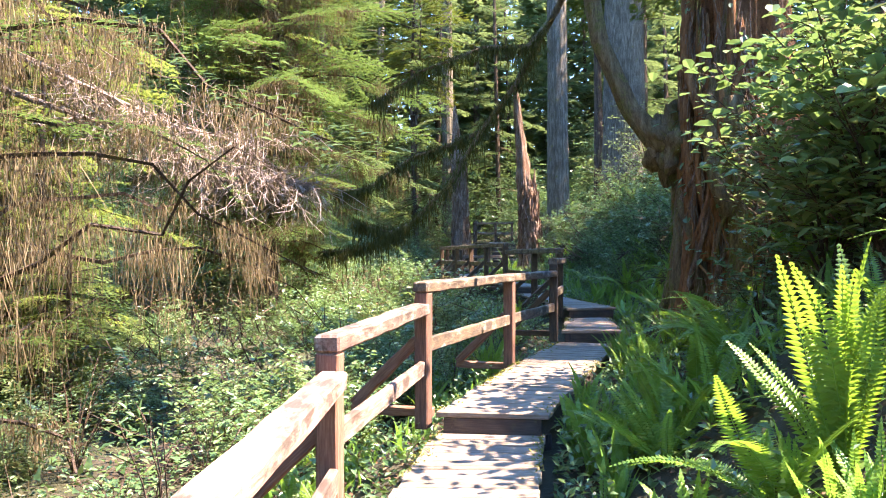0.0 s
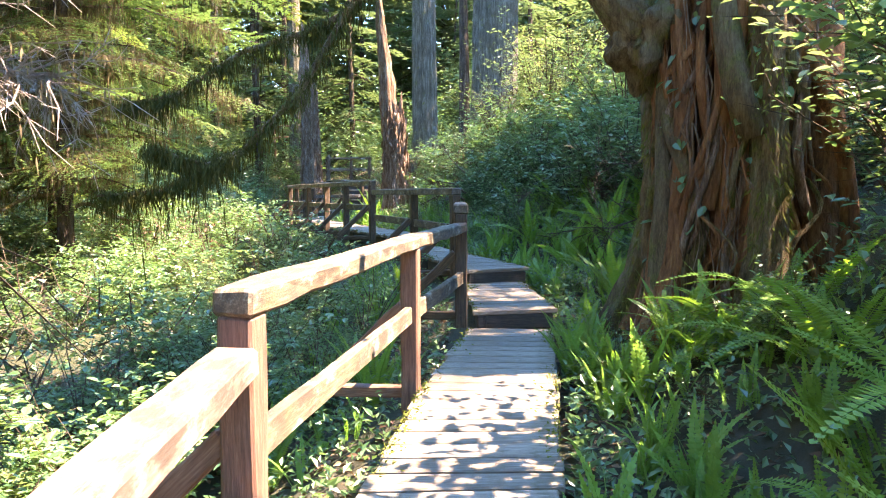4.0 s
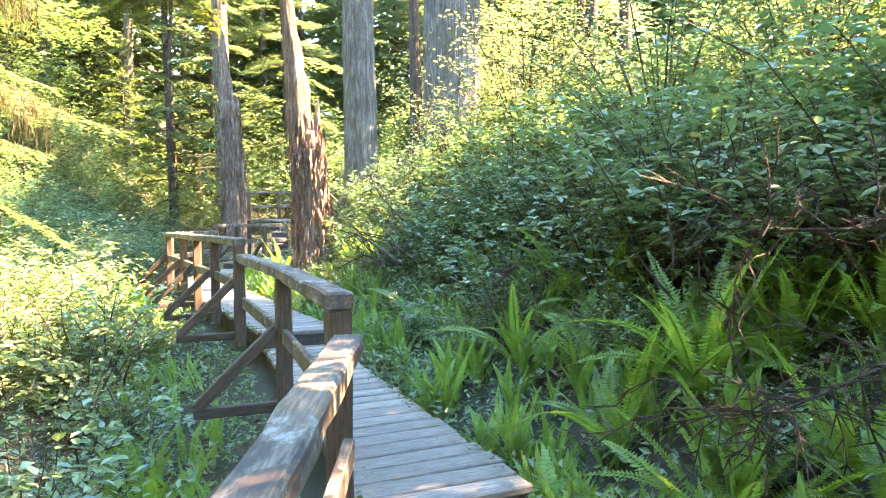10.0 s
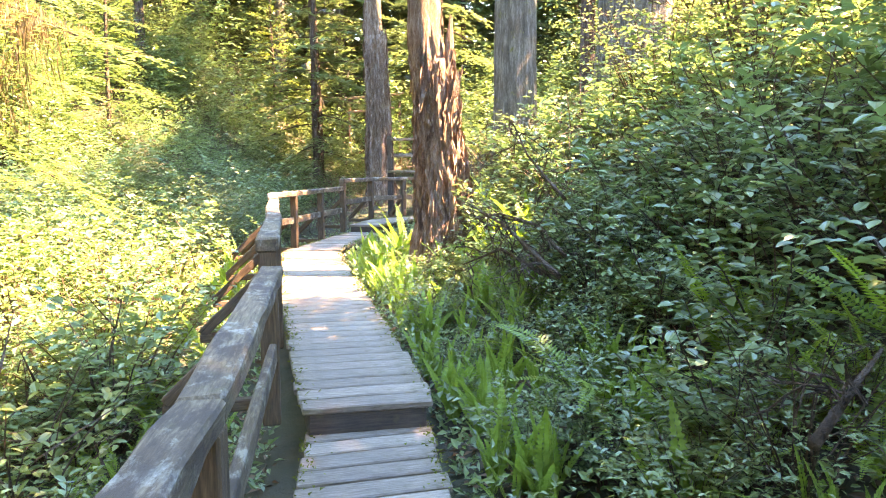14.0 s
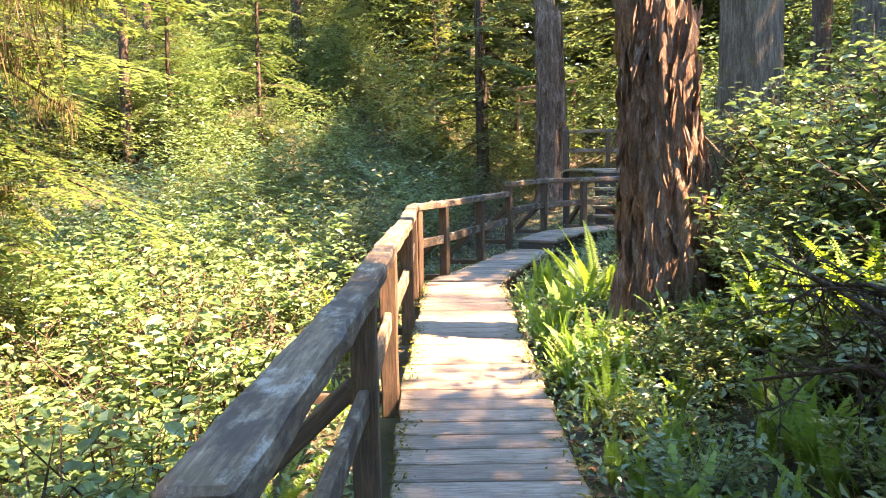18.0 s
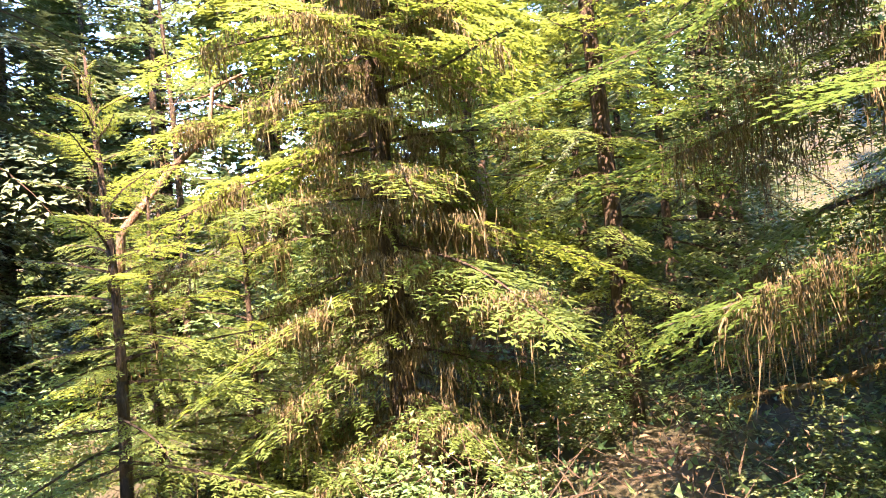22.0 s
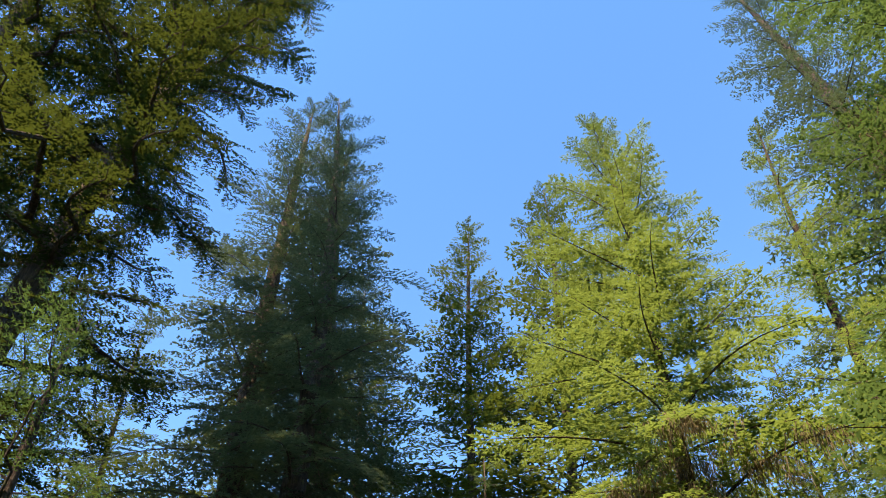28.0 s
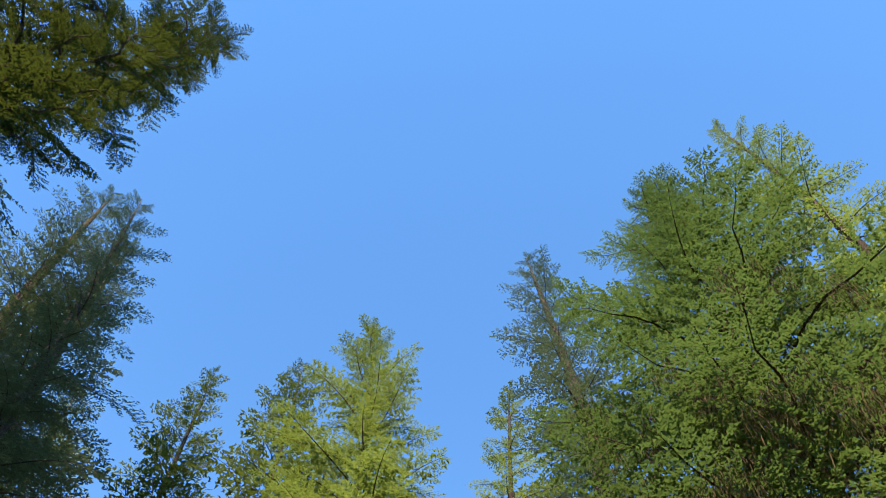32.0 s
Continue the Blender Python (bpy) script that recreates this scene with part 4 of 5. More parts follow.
taken = [(-4.9, 21.9), (-9.1, 15.6), (-10.4, 18.2), (-6.4, 26), (-6.6, 12.7), (-7.6, 27.5), (-4.7, 7.4), (-14, 3.5), (-17.3, 2.6), (-17.6, 22.5), (-21.5, 6.6), (-24.5, 9.4), (2.7, 23.7), (4.3, 28.3), (1.1, 41.7), (7.4, 31.5), (0.3, 49.9)]
fr = RS(77)
placed = tries = 0
while placed < 22 and tries < 6000:
    tries += 1
    r, a = fr.uniform(8, 44), fr.uniform(0, 2 * math.pi)
    x, y = r * math.cos(a), 17 + r * math.sin(a) * 1.15
    xr, xl = np.interp(y, YS, XR), np.interp(y, YS, XL)
    if xl - 6.5 < x < xr + 19 and -8 < y < 38:
        continue
    if x < 0 and -6 < y < 40 or -22 < x < 9 and 25 < y < 42:
        continue
    if any((x - p) ** 2 + (y - q) ** 2 < 3.0 ** 2 for p, q in taken):
        continue
    taken.append((x, y))
    placed += 1
    tree(FOREST[fr.randint(4)], x, y, "tall forest conifer with green boughs", fr.uniform(0, 360), fr.uniform(0.8, 1.15))


def far_woods():
    """The woods on the slopes beyond, too many to count."""
    rng = RS(91)
    lf = Shape()
    for i in range(260):
        a = rng.uniform(0, 2 * math.pi)
        r = rng.uniform(40, 92)
        x, y = r * math.cos(a), 17 + r * math.sin(a)
        if i >= 190:
            x, y = rng.uniform(-40, 45), rng.uniform(58, 95)
        z = gz(x, y)
        h, w = rng.uniform(12, 24) * (1.5 if y > 45 else 1.0), rng.uniform(2.8, 4.4)
        m = 680
        f = rng.uniform(0.02, 1, m)
        az = rng.uniform(0, 6.28, m)
        q = w * ((1 - f) ** 0.7) * rng.uniform(0.15, 1.0, m)
        P = np.stack([x + np.cos(az) * q, y + np.sin(az) * q, z + f * h], -1)
        D = np.stack([np.cos(az), np.sin(az), rng.uniform(-0.6, 0.1, m)], -1)
        N = np.array([0, 0, 1.0]) + rng.uniform(-0.7, 0.7, (m, 3))
        slivers(lf, P, D, N, rng.uniform(0.9, 1.8, m), rng.uniform(0.5, 0.95, m))
    ob = tagged(new("far_woods", lf.mesh("far_woods", M_FIR)), "distant green conifer woods on the slopes", "woods", kind="stuff")


far_woods()

# trees on the slope to the west
wr = RS(15)
for i in range(13):
    while True:
        x, y = wr.uniform(-36, -21), wr.uniform(8, 36)
        if all((x - p) ** 2 + (y - q) ** 2 > 2.6 ** 2 for p, q in taken):
            break
    taken.append((x, y))
    tree(FOREST[3], x, y, "forest conifer with dense green boughs", i * 83, wr.uniform(0.85, 1.15))

hr = RS(19)
for i in range(12):
    x, y = hr.uniform(-22, -3.2), hr.uniform(34, 54)
    tree(YOUNG[i % 3], x, y, "young conifer with layered boughs among the bushes of the hillside", i * 51, hr.uniform(0.5, 1.15), name="hemlock")

# the dense stand ahead of the walk
sr = RS(5)
for i in range(24):
    while True:
        x, y = sr.uniform(-24, 22), sr.uniform(46, 66)
        if all((x - p) ** 2 + (y - q) ** 2 > 2.4 ** 2 for p, q in taken) and not (x < -3 and y < 53):
            break
    taken.append((x, y))
    tree(FOREST[(1, 3, 3, 0)[i % 4]], x, y, "forest conifer branching low among the bushes", i * 47, sr.uniform(0.7, 1.1))

for i, (x, y) in enumerate([(-4.5, 53.0), (-1.9, 57.0), (-8.0, 51.0), (2.6, 58.5), (-6.2, 60.0)]):
    tree(FOREST[2], x, y, "tall forest conifer with green boughs", i * 77, 0.95)

# the first three, up the bank and unseen, are added to shade the walk
for i, (x, y, k, s) in enumerate([(11.5, 8.6, 3, 0.8), (9.5, 10.3, 3, 0.75), (9.7, 12.6, 3, 0.8),  (13.5, 36.0, 1, 0.9), (-17.0, 8.6, 3, 0.95), (-20.0, 13.0, 3, 1.1), (-17.5, 16.5, 3, 0.9), (-14.5, 20.5, 3, 0.8), (-13.5, 10.5, 3, 0.7), (-19.0, 5.5, 3, 1.0), (-12.5, 25.0, 3, 0.9)]):
    tree(FOREST[k], x, y, "forest conifer with dense green boughs", i * 61, s)


# firs added for the shade they cast on the walk and the hillside
for i, (x, y, s) in enumerate([(10.6, 13.4, 0.82), (11.0, 15.4, 0.84), (10.5, 17.3, 0.82), (11.0, 19.2, 0.84), (11.5, 28.6, 1.0), (11.8, 31.4, 1.15), (8.6, 34.6, 1.3), (7.6, 37.4, 1.35), (10.2, 39.5, 1.4), (-1.6, 44.5, 1.2), (-8.6, 45.0, 1.1), (-11.0, 37.5, 0.85), (-13.5, 43.0, 1.0)]):
    tree(SHADEFIR, x, y, "dense fir with a broad rounded crown on the slope, added for its shade", i * 61, s, name="fir")


# ---- standing trunks beside the walk ----
def big_trunk(name, label, x, y, r, h, material, seed, lean=(0, 0), flare=1.35, broken=False, seg=40, ridges=11, depth=0.05):
    rng = RS(seed)
    root = thing(name, label, "tree", "", m=pose(x, y, gz(x, y) - 0.15))
    sh = Shape()
    u = np.linspace(0, 1, 30)
    pts = np.stack([lean[0] * u * h + 0.05 * np.sin(u * 7 + seed), lean[1] * u * h + 0.05 * np.cos(u * 6), u * h], -1)
    rad = r * (1 - 0.45 * u) * (1 + (flare - 1) * np.exp(-u * h / 0.8))
    if broken:
        rad *= np.clip((1.02 - u) / 0.5, 0.12, 1) ** 0.6
    tube(sh, pts, rad, seg, 0.03, rng, ridges, depth)
    part("trunk", sh.mesh("trunk", material, True), root)
    return root


def snag(x, y, r, low, high, label, seed, lean):
    """A broken trunk: a thick lower bole, a leaning spike and splinters round the break."""
    rng = RS(seed)
    root = thing("snag", label, "tree", m=pose(x, y, gz(x, y) - 0.15))
    o = Shape()
    u = np.linspace(0, 1, 18)
    tube(o, np.stack([lean * u * low, 0.03 * np.sin(u * 6), u * low], -1), r * (1 - 0.25 * u) * (1 + 0.5 * np.exp(-u * low / 0.5)), 44, 0.12, rng, 7, 0.15)
    part("bole", o.mesh("bole", M_SNAG, True), root)
    m = 900
    a, zz = rng.uniform(0, 2 * math.pi, m), rng.uniform(0.1, low, m)
    q = zz / low
    rr = r * (1 - 0.25 * q) * (1 + 0.5 * np.exp(-zz / 0.5)) * rng.uniform(0.98, 1.10, m)
    P = np.stack([lean * zz + np.cos(a) * rr, 0.03 * np.sin(q * 6) + np.sin(a) * rr, zz], -1)
    out = np.stack([np.cos(a), np.sin(a), np.zeros(m)], -1)
    fl = wide_blades(Shape(), P, np.array([0, 0, 1.0]) * rng.choice([-1, 1], (m, 1)) + out * rng.uniform(-0.05, 0.25, (m, 1)) + rng.normal(0, 0.12, (m, 3)), out + rng.normal(0, 0.35, (m, 3)), rng.uniform(0.12, 0.42, m), rng.uniform(0.05, 0.14, m))
    stuff(part("loose_bark", fl.mesh("loose_bark", M_SNAG), root, "ragged flaking bark"))
    o = Shape()
    z = low * 0.86 + (high - low * 0.86) * u
    tube(o, np.stack([lean * low - r * 0.25 + 1.6 * lean * (z - low), 0.05 * np.sin(u * 5), z], -1), r * 0.62 * (1 - u) ** 0.6 + 0.02, 26, 0.14, rng, 5, 0.18)
    part("spike", o.mesh("spike", M_SNAG, True), root, "bleached splintered spike")
    for k in range(9):
        a = k * 0.7 + rng.uniform(-0.2, 0.2)
        o = Shape()
        h = rng.uniform(0.25, 0.9)
        c = np.array([lean * low + math.cos(a) * r * 0.62, math.sin(a) * r * 0.62, low - 0.25])
        tube(o, [c, c + np.array([0.02 * math.cos(a), 0.02 * math.sin(a), h * 0.6]), c + np.array([0.05 * math.cos(a), 0.05 * math.sin(a), h])], (0.07, 0.05, 0.006), 6, 0.25, rng)
        part("splinter", o.mesh("splinter", M_SNAG), root)


snag(2.78, 23.8, 0.31, 2.7, 6.0, "broken reddish dead trunk with splintered spike beside the boardwalk", 3, -0.06)
snag(1.07, 41.7, 0.46, 6.2, 9.0, "weathered brown dead trunk standing beyond the boardwalk", 4, -0.03)
for args in (("redwood", "tall straight redwood with furrowed grey bark", 4.33, 28.3, 0.40, 26, M_GREYBARK, 5, (-0.02, 0)),
             ("redwood", "massive redwood with fibrous grey-brown bark", 7.4, 31.5, 0.85, 34, M_GREYBARK, 6),
             ("redwood", "pale sunlit redwood trunk in the distance", 0.3, 49.9, 0.42, 28, M_GREYBARK, 7)):
    trunk = big_trunk(*args)
    for k in ("branchwork", "crown"):
        stuff(part(k, FOREST[2][k], trunk, m=pose(-0.4, 0, 11.5) @ Matrix.Scale(0.62, 4)))


# old redwood with a burl, beside the walk
def burl_tree():
    rng = RS(8)
    bx, by = 3.72, 9.6
    z0 = gz(bx, by) - 0.25
    root = thing("redwood", "old red-barked redwood with twisted roots, a mossy burl and ivy", "tree", m=pose(bx, by, z0))
    sh = Shape()
    u = np.linspace(0, 1, 46)
    h = 10.5
    seg = 72
    ang = np.arange(seg) * 2 * math.pi / seg
    rows = []
    for k, t in enumerate(u):
        r = 0.58 * (1 - 0.28 * t) * (1 + 0.22 * math.exp(-t * h / 0.5)) * (1 + 0.10 * math.sin(t * 9 + 1))
        tw = 0.8 * t * h
        w = 1 + 0.17 * np.sin(5 * ang + 0.5 * tw) + 0.14 * np.sin(9 * ang - 0.35 * tw + 1.3) + 0.045 * np.sin(17 * ang + 0.8 * math.sin(tw)) + rng.uniform(-0.02, 0.02, seg)
        rows.append(np.stack([np.cos(ang) * r * w + 0.12 * math.sin(t * 6), np.sin(ang) * r * w, np.full(seg, t * h)], -1))
    f = [(i * seg + q, i * seg + (q + 1) % seg, (i + 1) * seg + (q + 1) % seg, (i + 1) * seg + q) for i in range(len(u) - 1) for q in range(seg)]
    sh.add(np.concatenate(rows), f)
    part("trunk", sh.mesh("trunk", M_CORE, True), root)
    # roots and strands that run down the trunk
    for k in range(76):
        a = 1.95 + 2.9 * (k + rng.uniform(-0.8, 0.8)) / 76
        top = rng.uniform(0.9, 5.5)
        low = 0.0 if k % 3 else rng.uniform(0.4, 1.6)
        m = 16
        t = np.linspace(1, 0, m)
        h1 = low + t * top
        aa = a + rng.uniform(-0.75, 0.75) * (1 - t) + rng.uniform(0.06, 0.30) * np.sin(t * rng.uniform(4, 11) + rng.uniform(0, 6))
        rr = (0.73 - 0.12 * np.clip((t - 0.85) / 0.15, 0, 1)) * (1 - 0.03 * h1) * (1 + 0.26 * np.exp(-h1 / 0.5)) + 0.07 * np.sin(t * rng.uniform(4, 9) + k)
        w = rng.choice([0.013, 0.02, 0.034, 0.06, 0.09], p=[0.30, 0.27, 0.23, 0.13, 0.07])
        o = Shape()
        tube(o, np.stack([np.cos(aa) * rr, np.sin(aa) * rr, h1 - 0.03], -1), w * (0.6 + 0.6 * (1 - t)) * (1 + 0.15 * np.sin(t * 13 + k)), 9, 0.12, rng)
        part("root", o.mesh("root", [M_REDBARK, M_SNAG, M_REDBARK, M_LIMB][k % 4], True), root)
    for az, w, top, mat, note in ((2.55, 0.13, 2.5, M_LIMB, "mossy buttress below the burl"), (3.35, 0.075, 3.2, M_REDBARK, "straight orange-brown root"), (4.3, 0.13, 3.0, M_LIMB, "mossy buttress")):
        t = np.linspace(1, 0, 16)
        rr = 0.70 + 0.34 * np.exp(-t * top / 0.45) + 0.02 * np.sin(t * 9)
        o = Shape()
        tube(o, np.stack([np.cos(az + 0.06 * np.sin(t * 4)) * rr, np.sin(az + 0.06 * np.sin(t * 4)) * rr, t * top - 0.05], -1), w * (1 + 0.7 * np.exp(-t * top / 0.35)), 24, 0.12, rng, 6, 0.14)
        part("buttress", o.mesh("buttress", mat, True), root, note)
        if mat is M_LIMB:
            m = 1500
            q, b = rng.uniform(0, 1, m) * 0.98, rng.uniform(0, 2 * math.pi, m)
            rq = 0.70 + 0.34 * np.exp(-q * top / 0.45)
            c = np.stack([np.cos(az + 0.06 * np.sin(q * 4)) * rq, np.sin(az + 0.06 * np.sin(q * 4)) * rq, q * top - 0.05], -1)
            wq = w * (1 + 0.7 * np.exp(-q * top / 0.35)) * 1.02
            out = np.stack([np.cos(b), np.sin(b), np.zeros(m)], -1)
            keep = np.sin(b * 2 + q * 9) + np.sin(q * 21) > -0.7
            mo = slivers(Shape(), (c + out * wq[:, None])[keep], (out * 0.45 + np.array([0, 0, -0.9]) + rng.normal(0, 0.3, (m, 3)))[keep], rng.normal(0, 1, (keep.sum(), 3)), rng.uniform(0.03, 0.12, keep.sum()), rng.uniform(0.008, 0.022, keep.sum()))
            stuff(part("buttress_moss", mo.mesh("buttress_moss", M_EDGEMOSS), root, "yellow-green moss"))
    # fine rootlets hanging in front of the hollow
    fb = Shape()
    for k in range(170):
        a = 2.1 + 2.5 * rng.uniform()
        h0 = rng.uniform(0.9, 4.2)
        ln = rng.uniform(0.4, 1.3)
        t = np.linspace(0, 1, 6)
        aa = a + np.cumsum(rng.normal(0, 0.05, 6))
        rr = 0.72 + np.cumsum(rng.normal(0, 0.02, 6)) * (1 - t) + 0.22 * np.exp(-(h0 - ln * t) / 0.5)
        tube(fb, np.stack([np.cos(aa) * rr, np.sin(aa) * rr, np.maximum(h0 - ln * t, 0)], -1), np.linspace(0.009, 0.003, 6), 4, cap=False)
    stuff(part("root_tangle", fb.mesh("root_tangle", M_SNAG), root, "tangled fine rootlets"))
    # mossy side stem
    o = Shape()
    x, y = 3.98 - bx, 11.08 - by
    t = np.linspace(0, 1, 16)
    tube(o, np.stack([x - 0.12 * t, y + 0.05 * np.sin(t * 5), t * 7.5], -1), 0.20 * (1 - 0.3 * t) * (1 + 0.8 * np.exp(-t * 7.5 / 0.4)), 22, 0.05, rng, 7, 0.05)
    part("side_stem", o.mesh("side_stem", M_LIMB, True), root, "moss-covered side stem")
    m = 2600
    a, zz = rng.uniform(0, 2 * math.pi, m), 5.0 * rng.uniform(0, 1, m) ** 1.3
    r = 0.20 * (1 - 0.04 * zz) * (1 + 0.8 * np.exp(-zz / 0.4))
    P = np.stack([x - 0.016 * zz + np.cos(a) * r, y + np.sin(a) * r, zz], -1)
    keep = np.sin(a * 2 + zz * 1.7) + np.sin(zz * 4.1 - a) > -0.4
    D = np.stack([np.cos(a) * 0.5, np.sin(a) * 0.5, np.full(m, -0.8)], -1) + rng.normal(0, 0.3, (m, 3))
    mo = slivers(Shape(), P[keep], D[keep], rng.normal(0, 1, (keep.sum(), 3)), rng.uniform(0.03, 0.11, keep.sum()), rng.uniform(0.008, 0.022, keep.sum()))
    stuff(part("stem_moss", mo.mesh("stem_moss", M_EDGEMOSS), root, "yellow-green moss on the side stem"))
    # unseen crown high above, added and offset to shade bushes left of the walk
    for k in ("branchwork", "crown"):
        stuff(part(k, DENSEFIR[k], root, m=pose(0.3, 1.7, 4.8) @ Matrix.Scale(0.45, 4)))
    # burl, and the stem that leans out of it over the walk
    o = Shape()
    c = np.array([3.05 - bx, 9.86 - by, 2.82 - z0])
    n1, n2 = 30, 44
    th = np.linspace(0.02, math.pi - 0.02, n1)
    ph = np.arange(n2) * 2 * math.pi / n2
    T, Q = np.meshgrid(th, ph, indexing="ij")
    r = 0.35 * (1 + 0.16 * np.sin(5 * Q + 3 * T) + 0.13 * np.sin(7 * T - 2 * Q) + 0.08 * np.sin(11 * Q + 9 * T) + 0.05 * np.sin(17 * Q - 13 * T + 1) + rng.uniform(-0.09, 0.09, T.shape))
    v = np.stack([r * np.sin(T) * np.cos(Q) * 1.1, r * np.sin(T) * np.sin(Q), r * np.cos(T) * 1.25], -1).reshape(-1, 3) + c
    f = [(i * n2 + q, i * n2 + (q + 1) % n2, (i + 1) * n2 + (q + 1) % n2, (i + 1) * n2 + q) for i in range(n1 - 1) for q in range(n2)]
    o.add(v, f)
    part("burl", o.mesh("burl", M_LIMB, True), root, "lumpy mossy burl")
    o = Shape()
    pts = np.array([(3.1, 9.9, 2.75), (2.78, 9.86, 2.86), (2.42, 9.92, 3.3), (2.05, 10.0, 4.2), (1.82, 10.1, 5.6), (1.75, 10.2, 7.6), (1.85, 10.2, 10.0)]) - np.array([bx, by, z0])
    tube(o, pts, (0.20, 0.17, 0.125, 0.115, 0.105, 0.09, 0.07), 14, 0.06, rng, 5, 0.05)
    part("leaning_stem", o.mesh("leaning_stem", M_LIMB, True), root, "mossy stem curving up from the burl")
    # mossy limb that hangs across the walk
    o, mo = Shape(), Shape()
    limb = np.array([(3.0, 10.3, 7.6), (2.5, 11.4, 6.6), (1.75, 12.0, 5.2), (1.15, 12.1, 4.1), (0.6, 12.0, 3.35), (0.1, 11.9, 2.5), (-0.5, 12.0, 1.9), (-1.3, 12.0, 1.5), (-1.9, 11.9, 1.45)])
    forks = [limb, np.array([limb[4], (0.2, 12.3, 3.2), (-0.5, 12.5, 3.0), (-1.2, 12.4, 2.5), (-1.7, 12.3, 2.4)]), np.array([limb[2], (1.3, 11.7, 4.6), (0.6, 11.4, 4.5), (-0.3, 11.2, 4.1), (-1.1, 11.3, 3.6)]), np.array([limb[6], (-0.8, 11.6, 1.75), (-1.3, 11.4, 1.9)])]
    mp = []
    for k, l in enumerate(forks):
        tube(o, l - np.array([bx, by, z0]), np.linspace(0.062 if k == 0 else 0.035, 0.014, len(l)), 8, 0.2, rng)
        m = 420 if k == 0 else 240
        q = rng.uniform(0.12 if k else 0.3, 1, m) * (len(l) - 1)
        mp.append(np.stack([np.interp(q, np.arange(len(l)), l[:, c]) for c in range(3)], -1) + rng.normal(0, 0.03, (m, 3)))
    mp = np.concatenate(mp) - np.array([bx, by, z0])
    tufts(mo, mp, rng.gamma(1.1, 0.14, len(mp)) + 0.04, rng, 9, (0.006, 0.02), 0.045)
    part("hanging_limb", o.mesh("hanging_limb", M_LIMB, True), root, "moss-draped limb hanging across the walk")
    stuff(part("limb_moss", mo.mesh("limb_moss", M_LIMBMOSS), root, "olive hanging moss"))
    # ivy on the bark
    lf = Shape()
    m = 360
    a = rng.uniform(0.75 * math.pi, 1.6 * math.pi, m)
    zz = rng.uniform(0.5, 5.0, m)
    cl = np.sin(a * 7) * np.sin(zz * 2.7) > 0.1
    a, zz = a[cl], zz[cl]
    m = len(a)
    P = np.stack([np.cos(a) * 0.77, np.sin(a) * 0.77, zz], -1)
    D = np.stack([np.cos(a) * 0.5, np.sin(a) * 0.5, np.full(m, -0.5)], -1) + rng.uniform(-0.5, 0.5, (m, 3))
    L = rng.uniform(0.06, 0.13, m)
    wide_blades(lf, P, D, np.stack([np.cos(a), np.sin(a), np.full(m, 0.6)], -1), L, L * 0.7)
    stuff(part("ivy", lf.mesh("ivy", M_SALAL), root, "glossy green climbing leaves"))


burl_tree()


# ---- dead and broken wood ----
def dead_bough(name, label, pts, radius, twigs, reach, material, seed, lichen=0):
    rng = RS(seed)
    p0 = np.array(pts[0], float)
    root = thing(name, label, "branch", m=pose(*p0))
    l = np.array(pts, float) - p0
    o = Shape()
    tube(o, l, np.linspace(radius, radius * 0.3, len(l)), 8, 0.15, rng)
    part("limb", o.mesh("limb", material, True), root)
    o, mo = Shape(), Shape()
    for k in range(twigs):
        q = rng.uniform(0.15, 1) * (len(l) - 1)
        foot = np.array([np.interp(q, np.arange(len(l)), l[:, c]) for c in range(3)])
        d = unit(rng.normal(0, 1, 3) * np.array([1, 1, 0.45]) + np.array([0, 0, -0.15]))
        ln = reach * rng.uniform(0.35, 1)
        line = [foot]
        for s in range(4):
            d = unit(d + rng.normal(0, 0.28, 3) + np.array([0, 0, -0.08]))
            line.append(line[-1] + d * ln / 4)
        tube(o, line, np.linspace(radius * 0.3, 0.004, 5), 3, cap=False)
        for s in range(1, 5):
            for r in range(2):
                e = unit(d + rng.normal(0, 0.7, 3))
                tube(o, [line[s], line[s] + e * ln * 0.28], (0.0055, 0.002), 3, cap=False)
            if lichen:
                P = np.repeat(np.array([line[s]]), lichen, 0) + rng.normal(0, 0.05, (lichen, 3))
                blades(mo, P, np.array([0, 0, -1.0]) + rng.uniform(-0.2, 0.2, (lichen, 3)), rng.normal(0, 1, (lichen, 3)), rng.gamma(2, 0.05, lichen), rng.uniform(0.006, 0.02, lichen), 0.2, 0.0, 0.3)
    stuff(part("twig_spray", o.mesh("twig_spray", material), root))
    if lichen:
        stuff(part("lichen", mo.mesh("lichen", M_MOSS), root))


dead_bough("dead_branch", "pale dead hemlock branch with fine bare twigs", [(-4.5, 7.8, 3.1), (-3.6, 8.6, 2.8), (-2.9, 9.2, 2.6), (-2.3, 9.6, 2.4), (-1.7, 9.9, 2.3)], 0.035, 230, 1.0, M_DEADTWIG, 3, 2)
dead_bough("dead_branch", "pale dead branch with drooping twigs", [(-4.6, 7.2, 3.6), (-3.8, 7.9, 3.2), (-3.1, 8.8, 2.9), (-2.2, 9.7, 2.75)], 0.03, 120, 0.95, M_DEADTWIG, 4, 3)
dead_bough("dead_branch", "bare grey branch reaching over the ferns", [(4.9, 12.4, 2.05), (4.4, 12.2, 1.95), (3.9, 12.1, 1.8), (3.5, 12.2, 1.8)], 0.016, 22, 0.55, M_TWIG, 5)
dead_bough("dead_branch", "thin brown branch bent low over the ferns", [(4.7, 12.6, 1.3), (4.2, 12.3, 1.2), (3.7, 12.3, 1.05), (3.3, 12.5, 1.05)], 0.014, 26, 0.6, M_TWIG, 8)
